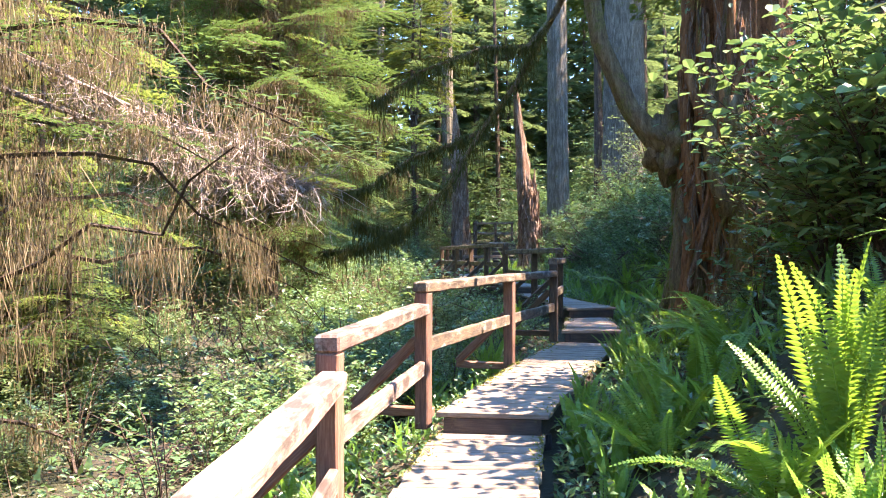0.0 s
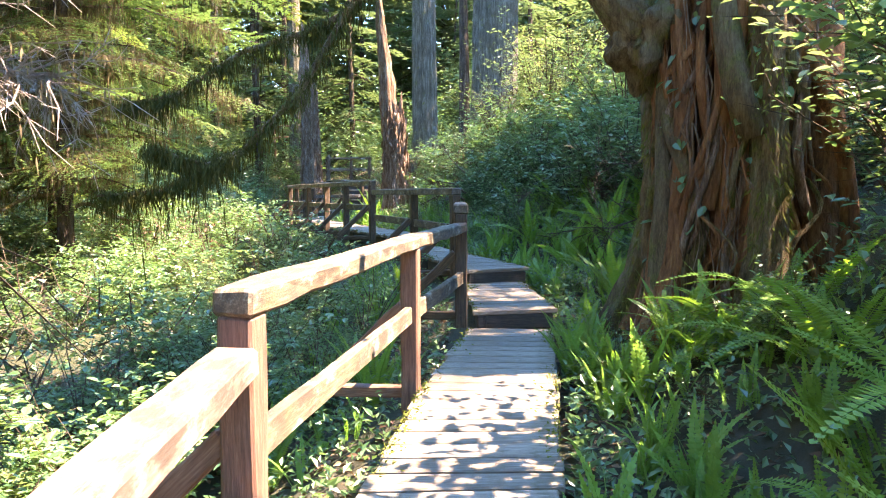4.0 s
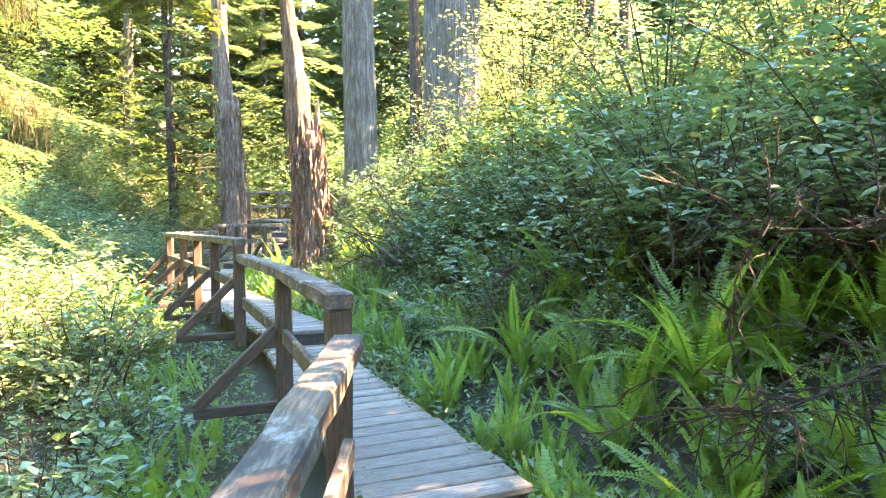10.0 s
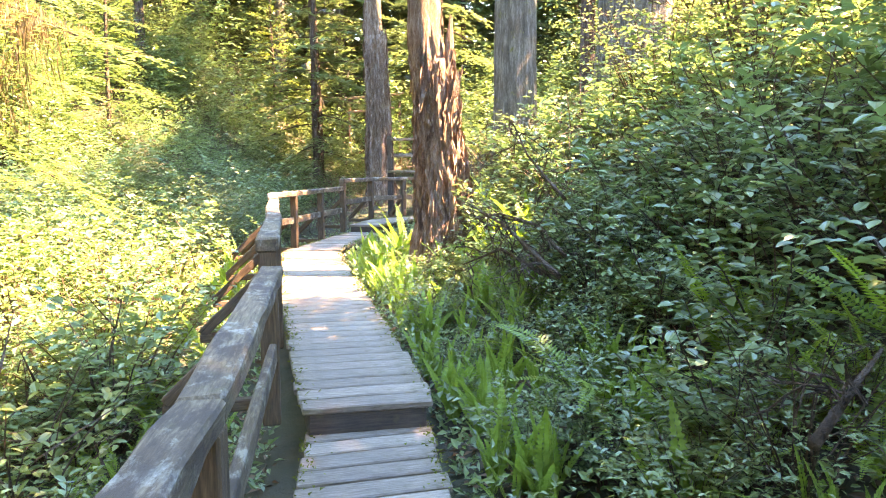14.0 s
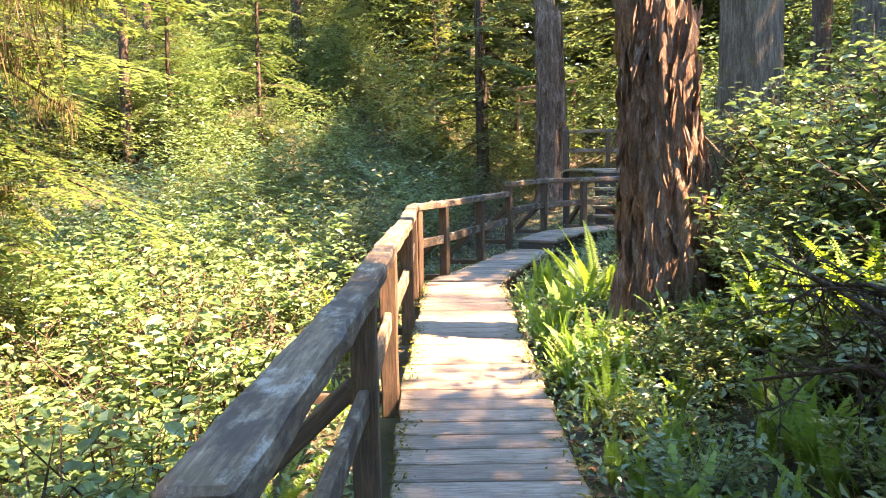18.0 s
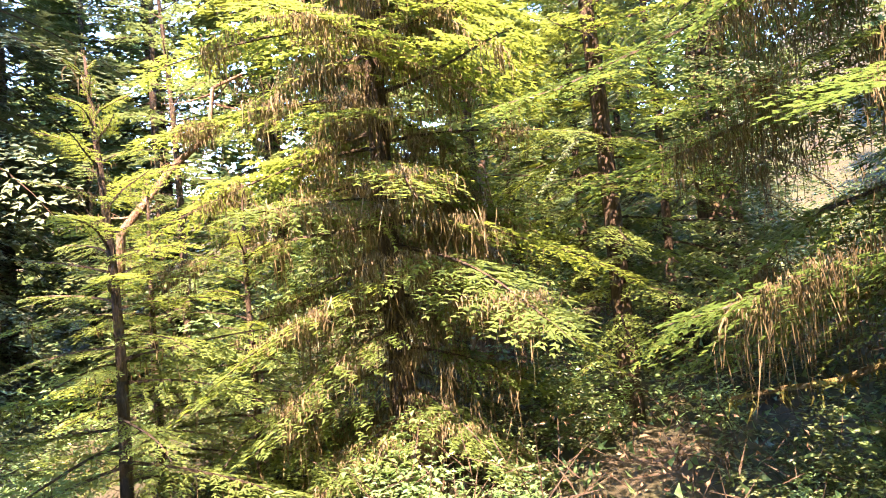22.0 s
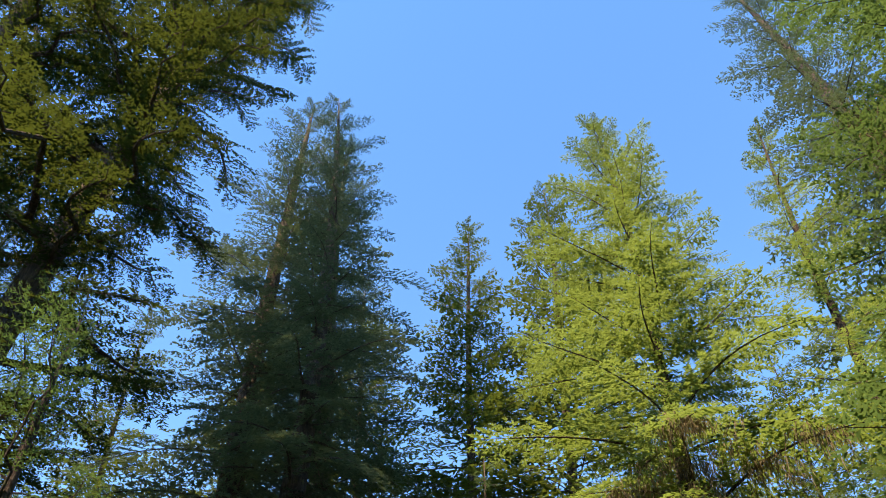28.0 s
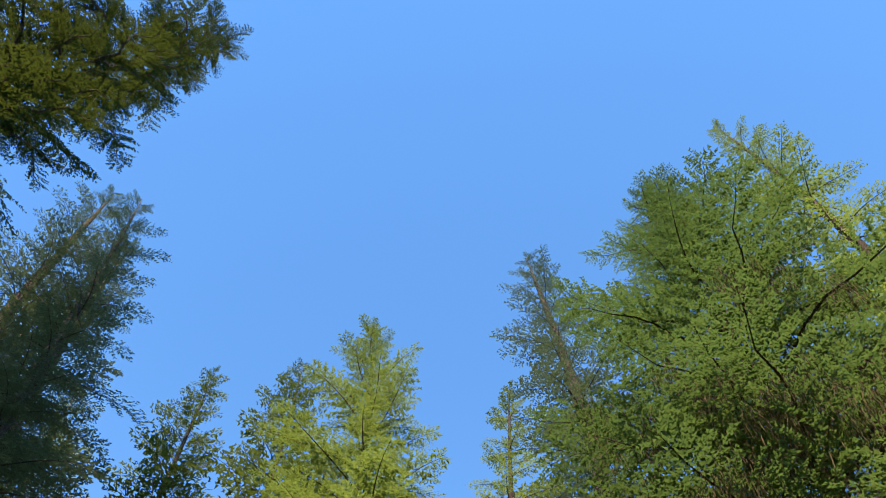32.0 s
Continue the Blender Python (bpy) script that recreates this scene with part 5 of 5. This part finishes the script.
dead_bough("dead_branch", "mossy broken limb hooked over the hemlock", [(-8.5, 11.8, 2.5), (-8.55, 11.85, 3.4), (-8.9, 12.5, 4.3), (-9.15, 13.0, 4.8), (-9.2, 13.1, 5.5), (-9.35, 13.5, 5.7)], 0.07, 16, 0.8, M_SNAG, 6, 4)
dead_bough("fallen_log", "leaning weathered grey log among the bushes", [(-2.4, 47.3, 6.6), (-2.0, 47.4, 5.6), (-1.7, 47.3, 4.6)], 0.26, 3, 0.8, M_GREYBARK, 7)

dead_bough("bare_branch", "brown bare shrub branch leaning over the bank", [(3.43, 19.01, 1.33), (3.30, 19.40, 1.46), (3.15, 19.97, 1.62), (2.87, 20.65, 1.79)], 0.022, 18, 0.50, M_TWIG, 40)
dead_bough("bare_branch", "brown bare shrub branch leaning over the bank", [(3.51, 19.20, 1.46), (3.36, 19.70, 1.66), (3.12, 20.19, 1.72), (2.93, 20.64, 1.64)], 0.018, 16, 0.50, M_TWIG, 41)
dead_bough("bare_branch", "brown bare shrub branch leaning over the bank", [(3.54, 19.40, 1.88), (3.45, 19.66, 2.02), (3.32, 19.92, 2.22), (3.23, 20.16, 2.49)], 0.016, 16, 0.45, M_TWIG, 42)
dead_bough("bare_branch", "brown bare shrub branch leaning over the bank", [(3.41, 19.67, 1.26), (3.13, 20.18, 1.41), (2.82, 20.66, 1.21)], 0.020, 10, 0.40, M_TWIG, 43)
dead_bough("bare_branch", "brown bare shrub branch leaning over the bank", [(3.55, 15.61, 1.32), (3.72, 15.74, 1.43), (3.90, 15.87, 1.54)], 0.020, 6, 0.30, M_TWIG, 44)

big_trunk("stump", "broken grey stump among the hemlocks", -14.2, 16.8, 0.5, 4.6, M_SNAG, 9, (0, 0), 1.3, True)


# ---- steps beyond the last bend ----
def far_steps():
    root = thing("steps", "weathered timber steps climbing from the boardwalk to a landing", "steps", m=pose(3.1, 34.0, 0.86))
    back = root.matrix_basis.inverted()

    def add(o):
        o.matrix_basis = back @ o.matrix_basis

    for i in range(6):
        y, z = 34.2 + 0.30 * i, 0.855 + 0.19 * (i + 1)
        add(timber("tread", (2.2, y, z - 0.03), (3.4, y + 0.05, z - 0.03), 0.30, 0.06, M_DECK, root, 700 + i))
        add(timber("riser", (2.25, y - 0.10, z - 0.13), (3.35, y - 0.05, z - 0.13), 0.05, 0.14, M_DARKWOOD, root, 720 + i))
    for i in range(9):
        y = 36.1 + 0.215 * i
        add(timber("plank", (1.5, y, 2.0), (3.5, y, 2.0), 0.20, 0.05, M_DECK, root, 740 + i))
    for x in (1.55, 3.4):
        for y in (36.2, 37.8):
            add(timber("leg", (x, y, gz(x, y) - 0.1), (x, y, 1.97), 0.12, 0.12, M_DARKWOOD, root, 760, up=(0, 1, 0)))
    r = thing("railing", "weathered timber railing on the landing", "railing", "boardwalk railings", m=pose(1.55, 36.2, 2.0))
    b2 = r.matrix_basis.inverted()
    for x, y in ((1.55, 36.15), (1.55, 37.9), (2.6, 37.9), (3.4, 37.9)):
        o = timber("post", (x, y, 2.03), (x, y, 2.96), 0.11, 0.11, M_POST, r, 770, up=(0, 1, 0))
        o.matrix_basis = b2 @ o.matrix_basis
    for a, b in (((1.55, 36.1), (1.55, 37.9)), ((1.55, 37.9), (3.5, 37.9))):
        for zz, nm, hh in ((3.0, "top_rail", 0.085), (2.5, "mid_rail", 0.11)):
            o = timber(nm, (*a, zz), (*b, zz), 0.12 if nm == "top_rail" else 0.05, hh, M_RAIL, r, 780)
            o.matrix_basis = b2 @ o.matrix_basis
    r = thing("railing", "distant timber railing among the trees", "railing", "boardwalk railings", m=pose(-0.9, 51.0, gz(-0.9, 51.0)))
    b2 = r.matrix_basis.inverted()
    for k in range(3):
        x = -0.9 + 1.2 * k
        o = timber("post", (x, 51.0, gz(x, 51.0) - 0.1), (x, 51.0, 5.35), 0.12, 0.12, M_POST, r, 790 + k, up=(0, 1, 0))
        o.matrix_basis = b2 @ o.matrix_basis
    for zz, nm in ((5.4, "top_rail"), (4.75, "mid_rail")):
        o = timber(nm, (-1.1, 51.0, zz), (1.7, 51.0, zz + 0.25), 0.14, 0.11, M_RAIL, r, 795)
        o.matrix_basis = b2 @ o.matrix_basis


far_steps()


# ---- undergrowth ----
def blocked(x, y):
    return math.hypot(x - 3.75, y - 9.55) < 1.25 or math.hypot(x - 2.71, y - 23.7) < 0.6


REST = []
ur = RS(31)
n = 0
while n < 290:
    y = ur.uniform(-3, 31)
    xl, xr = np.interp(y, YS, XL), np.interp(y, YS, XR)
    if ur.uniform() < 0.52:
        d = (1.55 if y > 17 else 2.0) + 4.4 * ur.uniform() ** 1.2
        x = xr + d
        kind = "salal" if ur.uniform() < 0.6 else "berry" if ur.uniform() < 0.6 else "twiggy"
        s = ur.uniform(0.85, 1.45)
        if y > 17 and d < 2.6:
            s *= 0.62
    else:
        d = 1.35 + 5.4 * ur.uniform() ** 1.2
        x = xl - d
        patch = 2 * clump(x, y)
        kind = "berry" if ur.uniform() < (0.22 if y < 14 else 0.4) + 0.2 * patch else "twiggy" if ur.uniform() < 0.2 else "glossy" if d < 2.9 else "salal"
        s = ur.uniform(0.5, 0.9) * (1 + 0.28 * patch)
    if blocked(x, y) or (-1.6 < x < 1.6 and y < 0.8) or (x > 0 and y < 7.5 and d < 2.6):
        continue
    if d > 2.9 and kind != "twiggy":
        REST.append((x, y, s, "mid_" + kind, n))
    else:
        shrub(x, y, s, kind, n)
    n += 1
for i, (x, y, s) in enumerate([(3.2, 5.5, 1.6), (3.5, 6.7, 1.5), (3.6, 4.5, 1.4), (3.5, 7.5, 1.3), (2.6, 6.3, 0.8)]):
    shrub(x, y, s, "salal" if i % 2 == 0 else "twiggy", 400 + i)
# the evergreen thicket that climbs the bank
br = RS(52)
k = 0
for d, size in ((1.55, 0.72), (2.2, 0.95), (3.0, 1.1), (3.9, 1.2), (4.9, 1.3), (6.1, 1.4), (7.5, 1.5)):
    for y in np.arange(14.0 if d > 2 else 16.2, 24.2, 0.62 + 0.1 * d):
        yy = y + br.uniform(-0.25, 0.25)
        x = np.interp(yy, YS, XR) + d + br.uniform(-0.3, 0.3)
        if not blocked(x, yy) and math.hypot(x - 4.33, yy - 28.3) > 1.0:
            shrub(x, yy, size * br.uniform(0.85, 1.15), "glossy" if k % 5 else "tall_light" if d > 3.5 else "twiggy", 440 + k)
        k += 1
# leafy bushes below the railing where the walk climbs
for i in range(34):
    y = br.uniform(6.8, 14.5)
    x = np.interp(y, YS, XL) - 1.0 - 2.6 * br.uniform() ** 0.8
    shrub(x, y, br.uniform(0.55, 0.95), ("fine", "fine", "glossy")[i % 3], 800 + i)
# seedlings that crowd the edge of the walk
for i in range(95):
    y = br.uniform(7.5, 25.0)
    x = np.interp(y, YS, XR) + 0.4 + 1.5 * br.uniform()
    if not blocked(x, y):
        shrub(x, y, br.uniform(0.26, 0.46), ("glossy", "glossy", "lush", "twiggy")[i % 4], 860 + i)
# broad-leaved shrubs in front of the old redwood
for i, (x, y, s) in enumerate([(3.05, 5.3, 1.1), (3.0, 6.0, 1.25), (3.3, 5.8, 1.6), (3.35, 6.7, 1.5), (3.8, 5.2, 1.8), (3.9, 6.3, 1.9)]):
    shrub(x, y, s, "glossy" if i % 4 else "lush", 460 + i)
for i in range(80):
    x, y = ur.uniform(-13, -5), ur.uniform(8, 30)
    if math.hypot(x + 9.1, y - 15.6) > 1.0 and (clump(x, y) > -0.35 or x > -9 and y < 23):
        REST.append((x, y, ur.uniform(0.6, 1.0) * (1.1 + 0.5 * clump(x, y)), "mid_berry" if i % 2 else "mid_salal", 600 + i))
for i in range(46):
    y = ur.uniform(14, 29)
    x = np.interp(y, YS, XL) - 1.0 - 4.0 * ur.uniform()
    shrub(x, y, ur.uniform(0.5, 0.85) * (1.15 + 0.5 * clump(x, y)), "berry" if i % 3 == 0 else "glossy", 500 + i)
for i, (x, y, s) in enumerate([(-2.8, 19.8, 1.20), (-2.8, 19.3, 1.00), (-2.1, 20.4, 1.20), (-0.7, 20.9, 1.00), (-2.0, 21.4, 1.10)]):
    shrub(x, y, s * 0.8, "glossy", 480 + i)


for i in range(30):
    cx, cy = [(-4.2, 25.0), (-6.5, 23.5), (-3.2, 28.5), (-8.0, 29.5), (-5.5, 31.5), (-2.6, 32.5)][i % 6]
    REST.append((cx + ur.normal(0, 0.7), cy + ur.normal(0, 0.7), ur.uniform(0.9, 1.6), "mid_salal", 720 + i))


def undergrowth():
    """Bushes behind the first row, joined by kind."""
    for kind, name, material, label in (("mid_berry", "undergrowth", M_THICKET, "bright green bushes of the undergrowth"), ("mid_salal", "evergreen_undergrowth", M_SALAL, "dark evergreen bushes of the undergrowth")):
        data = []
        for st, lf in BANKS[kind][0]:
            v = np.empty(len(lf.vertices) * 3)
            lf.vertices.foreach_get("co", v)
            q = np.empty(len(lf.loops), dtype=int)
            lf.loops.foreach_get("vertex_index", q)
            data.append((v.reshape(-1, 3), q.reshape(-1, 3)))
        sh = Shape()
        for x, y, s, k, seed in REST:
            if k == kind:
                v, q = data[seed % len(data)]
                a = seed * 1.344
                R = np.array([[math.cos(a), -math.sin(a), 0], [math.sin(a), math.cos(a), 0], [0, 0, 1]]) * s
                sh.add(v @ R.T + np.array([x, y, gz(x, y) - 0.04]), q)
        tagged(new(name, sh.mesh(name, material)), label, "shrubs", kind="stuff")


undergrowth()


def thicket():
    """Bushes farther off, past counting, joined."""
    rng = RS(44)
    for name, kind, label in (("thicket", "salal", "dense dark green thicket on the slopes"), ("sunlit_thicket", "berry", "yellow-green sunlit thicket on the slopes")):
        sh = Shape()
        base = {}
        for size in ("far_", "big_"):
            base[size] = []
            for st, lf in BANKS[size + kind][0]:
                v = np.empty(len(lf.vertices) * 3)
                lf.vertices.foreach_get("co", v)
                base[size].append(v.reshape(-1, 4, 3)[:, (0, 1, 2)])
        m = 0
        clumps = RS(45)
        for c in range(165):
            cx, cy = (clumps.uniform(-24, -1.5), clumps.uniform(27, 60)) if c < 70 else (clumps.uniform(-17, -1.2), clumps.uniform(30, 49))
            dark = clumps.uniform() < 0.55
            for k in range(clumps.randint(2, 6)):
                x, y, s, a = cx + clumps.normal(0, 0.8), cy + clumps.normal(0, 0.8), clumps.uniform(0.45, 1.1), clumps.uniform(0, 6.28)
                if dark == (kind == "salal"):
                    q = base["big_"][k % 2].reshape(-1, 3)
                    R = np.array([[math.cos(a), -math.sin(a), 0], [math.sin(a), math.cos(a), 0], [0, 0, 1]]) * s
                    sh.add(q @ R.T + np.array([x, y, gz(x, y) - 0.1]), np.arange(len(q)).reshape(-1, 3))
        for k in range(64):
            x, y, s, a = clumps.uniform(-20, 16), clumps.uniform(44, 62), clumps.uniform(1.2, 2.2), clumps.uniform(0, 6.28)
            if (k % 3 > 0) == (kind == "salal") and math.hypot(x - 0.3, y - 50) > 3.5:
                q = base["big_"][k % 2].reshape(-1, 3)
                R = np.array([[math.cos(a), -math.sin(a), 0], [math.sin(a), math.cos(a), 0], [0, 0, 1.15]]) * s
                sh.add(q @ R.T + np.array([x, y, gz(x, y) - 0.1]), np.arange(len(q)).reshape(-1, 3))
        while m < 300:
            y, d = rng.uniform(-8, 62), rng.uniform(0, 1)
            xl, xr = np.interp(y, YS, XL), np.interp(y, YS, XR)
            if y > 36:
                x = rng.uniform(-26, 22)
            else:
                x = xr + 5.5 + 17 * d if rng.uniform() < 0.42 else xl - 6.0 - 20 * d
            if math.hypot(x - 2.4, y - 36.5) < 3.0:
                continue
            if x < xl and y < 36 and clump(x, y) < -0.1:
                m += 1
                continue
            size = "big_" if (x < xl - 12.5 or y > 36) and rng.uniform() < 0.75 else "far_"
            q = base[size][rng.randint(len(base[size]))]
            q = q[rng.uniform(size=len(q)) < 0.7].reshape(-1, 3)
            a, s = rng.uniform(0, 6.28), rng.uniform(0.75, 1.35)
            R = np.array([[math.cos(a), -math.sin(a), 0], [math.sin(a), math.cos(a), 0], [0, 0, 1]]) * s
            sh.add(q @ R.T + np.array([x, y, gz(x, y) - 0.1]), np.arange(len(q)).reshape(-1, 3))
            m += 1
        tagged(new(name, sh.mesh(name, M_SALAL if kind == "salal" else M_THICKET)), label, "thicket", kind="stuff")


thicket()


def twig_litter():
    """Bare brown twigs that stand out of the bushes on the hillside and the bank."""
    rng = RS(46)
    m = 26000
    y = rng.uniform(10, 56, m)
    right = rng.uniform(0, 1, m) < 0.3
    x = np.where(right, np.interp(y, YS, XR) + 1.3 + 6 * rng.uniform(0, 1, m), np.interp(y, YS, XL) - 1.3 - 20 * rng.uniform(0, 1, m) ** 1.3)
    x = np.where(y > 38, rng.uniform(-22, 14, m), x)
    keep = np.sin(0.9 * x + 0.4 * y) + np.sin(1.7 * y - 0.8 * x) > 0.2
    x, y = x[keep], y[keep]
    m = len(x)
    P = np.stack([x, y, ground_z(x, y) + rng.uniform(0, 1.0, m)], -1)
    D = np.stack([rng.normal(0, 0.6, m), rng.normal(0, 0.6, m), rng.uniform(0.1, 1.2, m)], -1)
    sh = slivers(Shape(), P, D, rng.normal(0, 1, (m, 3)), rng.uniform(0.3, 0.9, m), rng.uniform(0.012, 0.03, m))
    tagged(new("bare_twigs", sh.mesh("bare_twigs", M_TWIG)), "bare brown twigs standing among the bushes", "twigs", kind="stuff")


twig_litter()


def dry_foliage():
    """Withered brown leaves caught in patches among the bushes."""
    rng = RS(48)
    m = 30000
    y = rng.uniform(17, 52, m)
    x = np.interp(y, YS, XL) - 3.0 - 16 * rng.uniform(0, 1, m) ** 1.2
    keep = np.sin(1.3 * x + 0.5 * y + 1) + np.sin(1.1 * y - 0.9 * x) > 0.75
    x, y = x[keep], y[keep]
    m = len(x)
    P = np.stack([x, y, ground_z(x, y) + rng.uniform(0.1, 1.5, m)], -1)
    L = rng.uniform(0.04, 0.10, m)
    sh = blades(Shape(), P, rng.normal(0, 1, (m, 3)) + np.array([0, 0, -0.5]), rng.normal(0, 1, (m, 3)), L, L * 0.5)
    tagged(new("dry_foliage", sh.mesh("dry_foliage", M_LITTER)), "withered brown leaves caught among the bushes", "dry leaves", kind="stuff")


dry_foliage()

# sword ferns: upright ones along the walk, large ones on the bank
n = 0
while n < 262:
    y = ur.uniform(1.5, 27)
    xl, xr = np.interp(y, YS, XL), np.interp(y, YS, XR)
    side = ur.uniform()
    if side < 0.58:
        x, size, up_, count = xr + 0.2 + 1.1 * ur.uniform() ** 1.4, ur.uniform(0.35, 0.65), ur.uniform(0.75, 1.0), int(ur.uniform(6, 10))
    elif side < 0.83:
        x, size, up_, count = xr + ur.uniform(0.8, 2.6), ur.uniform(0.65, 1.05), ur.uniform(0.45, 0.8), int(ur.uniform(10, 15))
    else:
        x, size, up_, count = xl - ur.uniform(0.7, 2.0), ur.uniform(0.5, 0.8), ur.uniform(0.6, 0.95), int(ur.uniform(8, 12))
    if blocked(x, y):
        continue
    if side < 0.58:
        deer_fern(x, y, size * 0.95, count + 3, n)
        n += 1
        continue
    fern(x, y, size, count, up_, n)
    n += 1
for i, (x, y, s, c, u) in enumerate([(1.85, 3.54, 1.15, 14, 0.95), (1.33, 2.80, 1.0, 13, 0.45), (1.62, 3.75, 1.0, 14, 0.5), (1.45, 3.1, 0.9, 12, 0.45), (3.1, 8.0, 1.0, 15, 0.5), (2.75, 7.3, 0.95, 14, 0.5), (4.35, 13.9, 1.25, 20, 0.62), (3.7, 12.6, 0.9, 14, 0.5), (2.7, 8.4, 0.8, 12, 0.6), (2.25, 8.75, 0.6, 11, 0.8), (2.55, 8.6, 0.7, 12, 0.75), (2.75, 8.95, 0.75, 12, 0.7), (2.35, 9.2, 0.6, 10, 0.8), (2.0, 8.5, 0.45, 9, 0.85), (2.95, 8.45, 0.85, 13, 0.6), (2.5, 9.5, 0.6, 10, 0.75), (2.15, 9.1, 0.5, 9, 0.9), (2.15, 9.5, 0.6, 11, 0.8), (2.4, 9.95, 0.6, 11, 0.75), (2.65, 10.4, 0.65, 12, 0.7), (2.95, 10.9, 0.7, 12, 0.7), (2.35, 10.1, 0.45, 9, 0.9), (1.40, 5.23, 0.70, 13, 0.75), (1.45, 4.96, 0.80, 13, 0.65), (1.51, 5.74, 0.75, 13, 0.70), (1.88, 5.76, 0.80, 13, 0.60)]):
    fern(x, y, s, c, u, 900 + i)


def fern_patches():
    """Small ferns between the larger ones, too many to count."""
    rng = RS(14)
    data = []
    for me in DEER:
        v = np.empty(len(me.vertices) * 3)
        me.vertices.foreach_get("co", v)
        data.append((v.reshape(-1, 3), [tuple(q.vertices) for q in me.polygons if len(q.vertices) == 3]))
    sh = Shape()
    for k in range(300):
        y = rng.uniform(2, 26)
        x = np.interp(y, YS, XR) + 0.2 + 1.9 * rng.uniform() if k % 4 else np.interp(y, YS, XL) - 0.5 - 1.2 * rng.uniform()
        if blocked(x, y):
            continue
        z = gz(x, y)
        for i in range(rng.randint(4, 8)):
            v, f = data[rng.randint(3)]
            R = np.array(Matrix.Rotation(rng.uniform(0, 6.28), 3, "Z") @ Matrix.Rotation(-radians(rng.uniform(45, 84)), 3, "Y")) * rng.uniform(0.2, 0.45)
            sh.add(v @ R.T + np.array([x, y, z]) + np.append(rng.normal(0, 0.05, 2), 0), f)
    tagged(new("fern_patch", sh.mesh("fern_patch", M_DEER)), "young bright ferns crowding the edge of the boardwalk", "ferns", kind="stuff")


fern_patches()


def ground_cover():
    """Low leaves and fallen litter that cover the soil."""
    rng = RS(12)
    for name, label, material, m, size, lift, tilt in (
        ("ground_cover", "low green leaves covering the forest floor", M_SALAL, 70000, (0.04, 0.09), 0.32, 1.2),
        ("leaf_litter", "brown fallen leaves and needles on the soil", M_LITTER, 26000, (0.03, 0.10), 0.015, 0.25),
    ):
        y = rng.uniform(-4, 44, m)
        x = rng.normal(0, 4.6, m) + np.interp(y, YS, XL) + 0.4
        edge = rng.uniform(0, 1, m) < 0.42
        y = np.where(edge, rng.uniform(1, 30, m), y)
        d = 0.1 + 2.4 * rng.uniform(0, 1, m) ** 1.5
        x = np.where(edge, np.where(rng.uniform(0, 1, m) < 0.6, np.interp(y, YS, XR) + d, np.interp(y, YS, XL) - d), x)
        keep = (x < np.interp(y, YS, XL) - 0.2) | (x > np.interp(y, YS, XR) + 0.08)
        x, y = x[keep], y[keep]
        m = len(x)
        z = ground_z(x, y) + lift * rng.uniform(0, 1, m) ** 2 + 0.01
        az = rng.uniform(0, 6.28, m)
        D = np.stack([np.cos(az), np.sin(az), rng.uniform(-0.1, tilt, m)], -1)
        N = np.array([0, 0, 1.0]) + rng.uniform(-0.9, 0.9, (m, 3))
        L = rng.uniform(size[0], size[1], m)
        sh = blades(Shape(), np.stack([x, y, z], -1), D, N, L, L * rng.uniform(0.4, 0.62, m))
        tagged(new(name, sh.mesh(name, material)), label, "ground cover", kind="stuff")


ground_cover()


def brush():
    """Low growth over the slopes farther off."""
    rng = RS(13)
    m = 90000
    r, a = 46 * rng.uniform(0, 1, m) ** 0.6, rng.uniform(0, 6.283, m)
    x, y = r * np.cos(a), 18 + r * np.sin(a)
    keep = (x < np.interp(y, YS, XL) - 3.0) | (x > np.interp(y, YS, XR) + 3.0)
    keep &= ~((abs(x - 2.5) < 2) & (abs(y - 36) < 3))
    x, y = x[keep], y[keep]
    m = len(x)
    D = np.stack([rng.normal(0, 1, m), rng.normal(0, 1, m), rng.uniform(0.0, 1.3, m)], -1)
    P = np.stack([x, y, ground_z(x, y) + 0.6 * rng.uniform(0, 1, m) ** 2], -1)
    sh = slivers(Shape(), P, D, np.array([0, 0, 1.0]) + rng.uniform(-0.6, 0.6, (m, 3)), rng.uniform(0.08, 0.22, m), rng.uniform(0.05, 0.12, m))
    tagged(new("brush", sh.mesh("brush", M_SALAL)), "low green growth covering the slopes", "ground cover", kind="stuff")


brush()
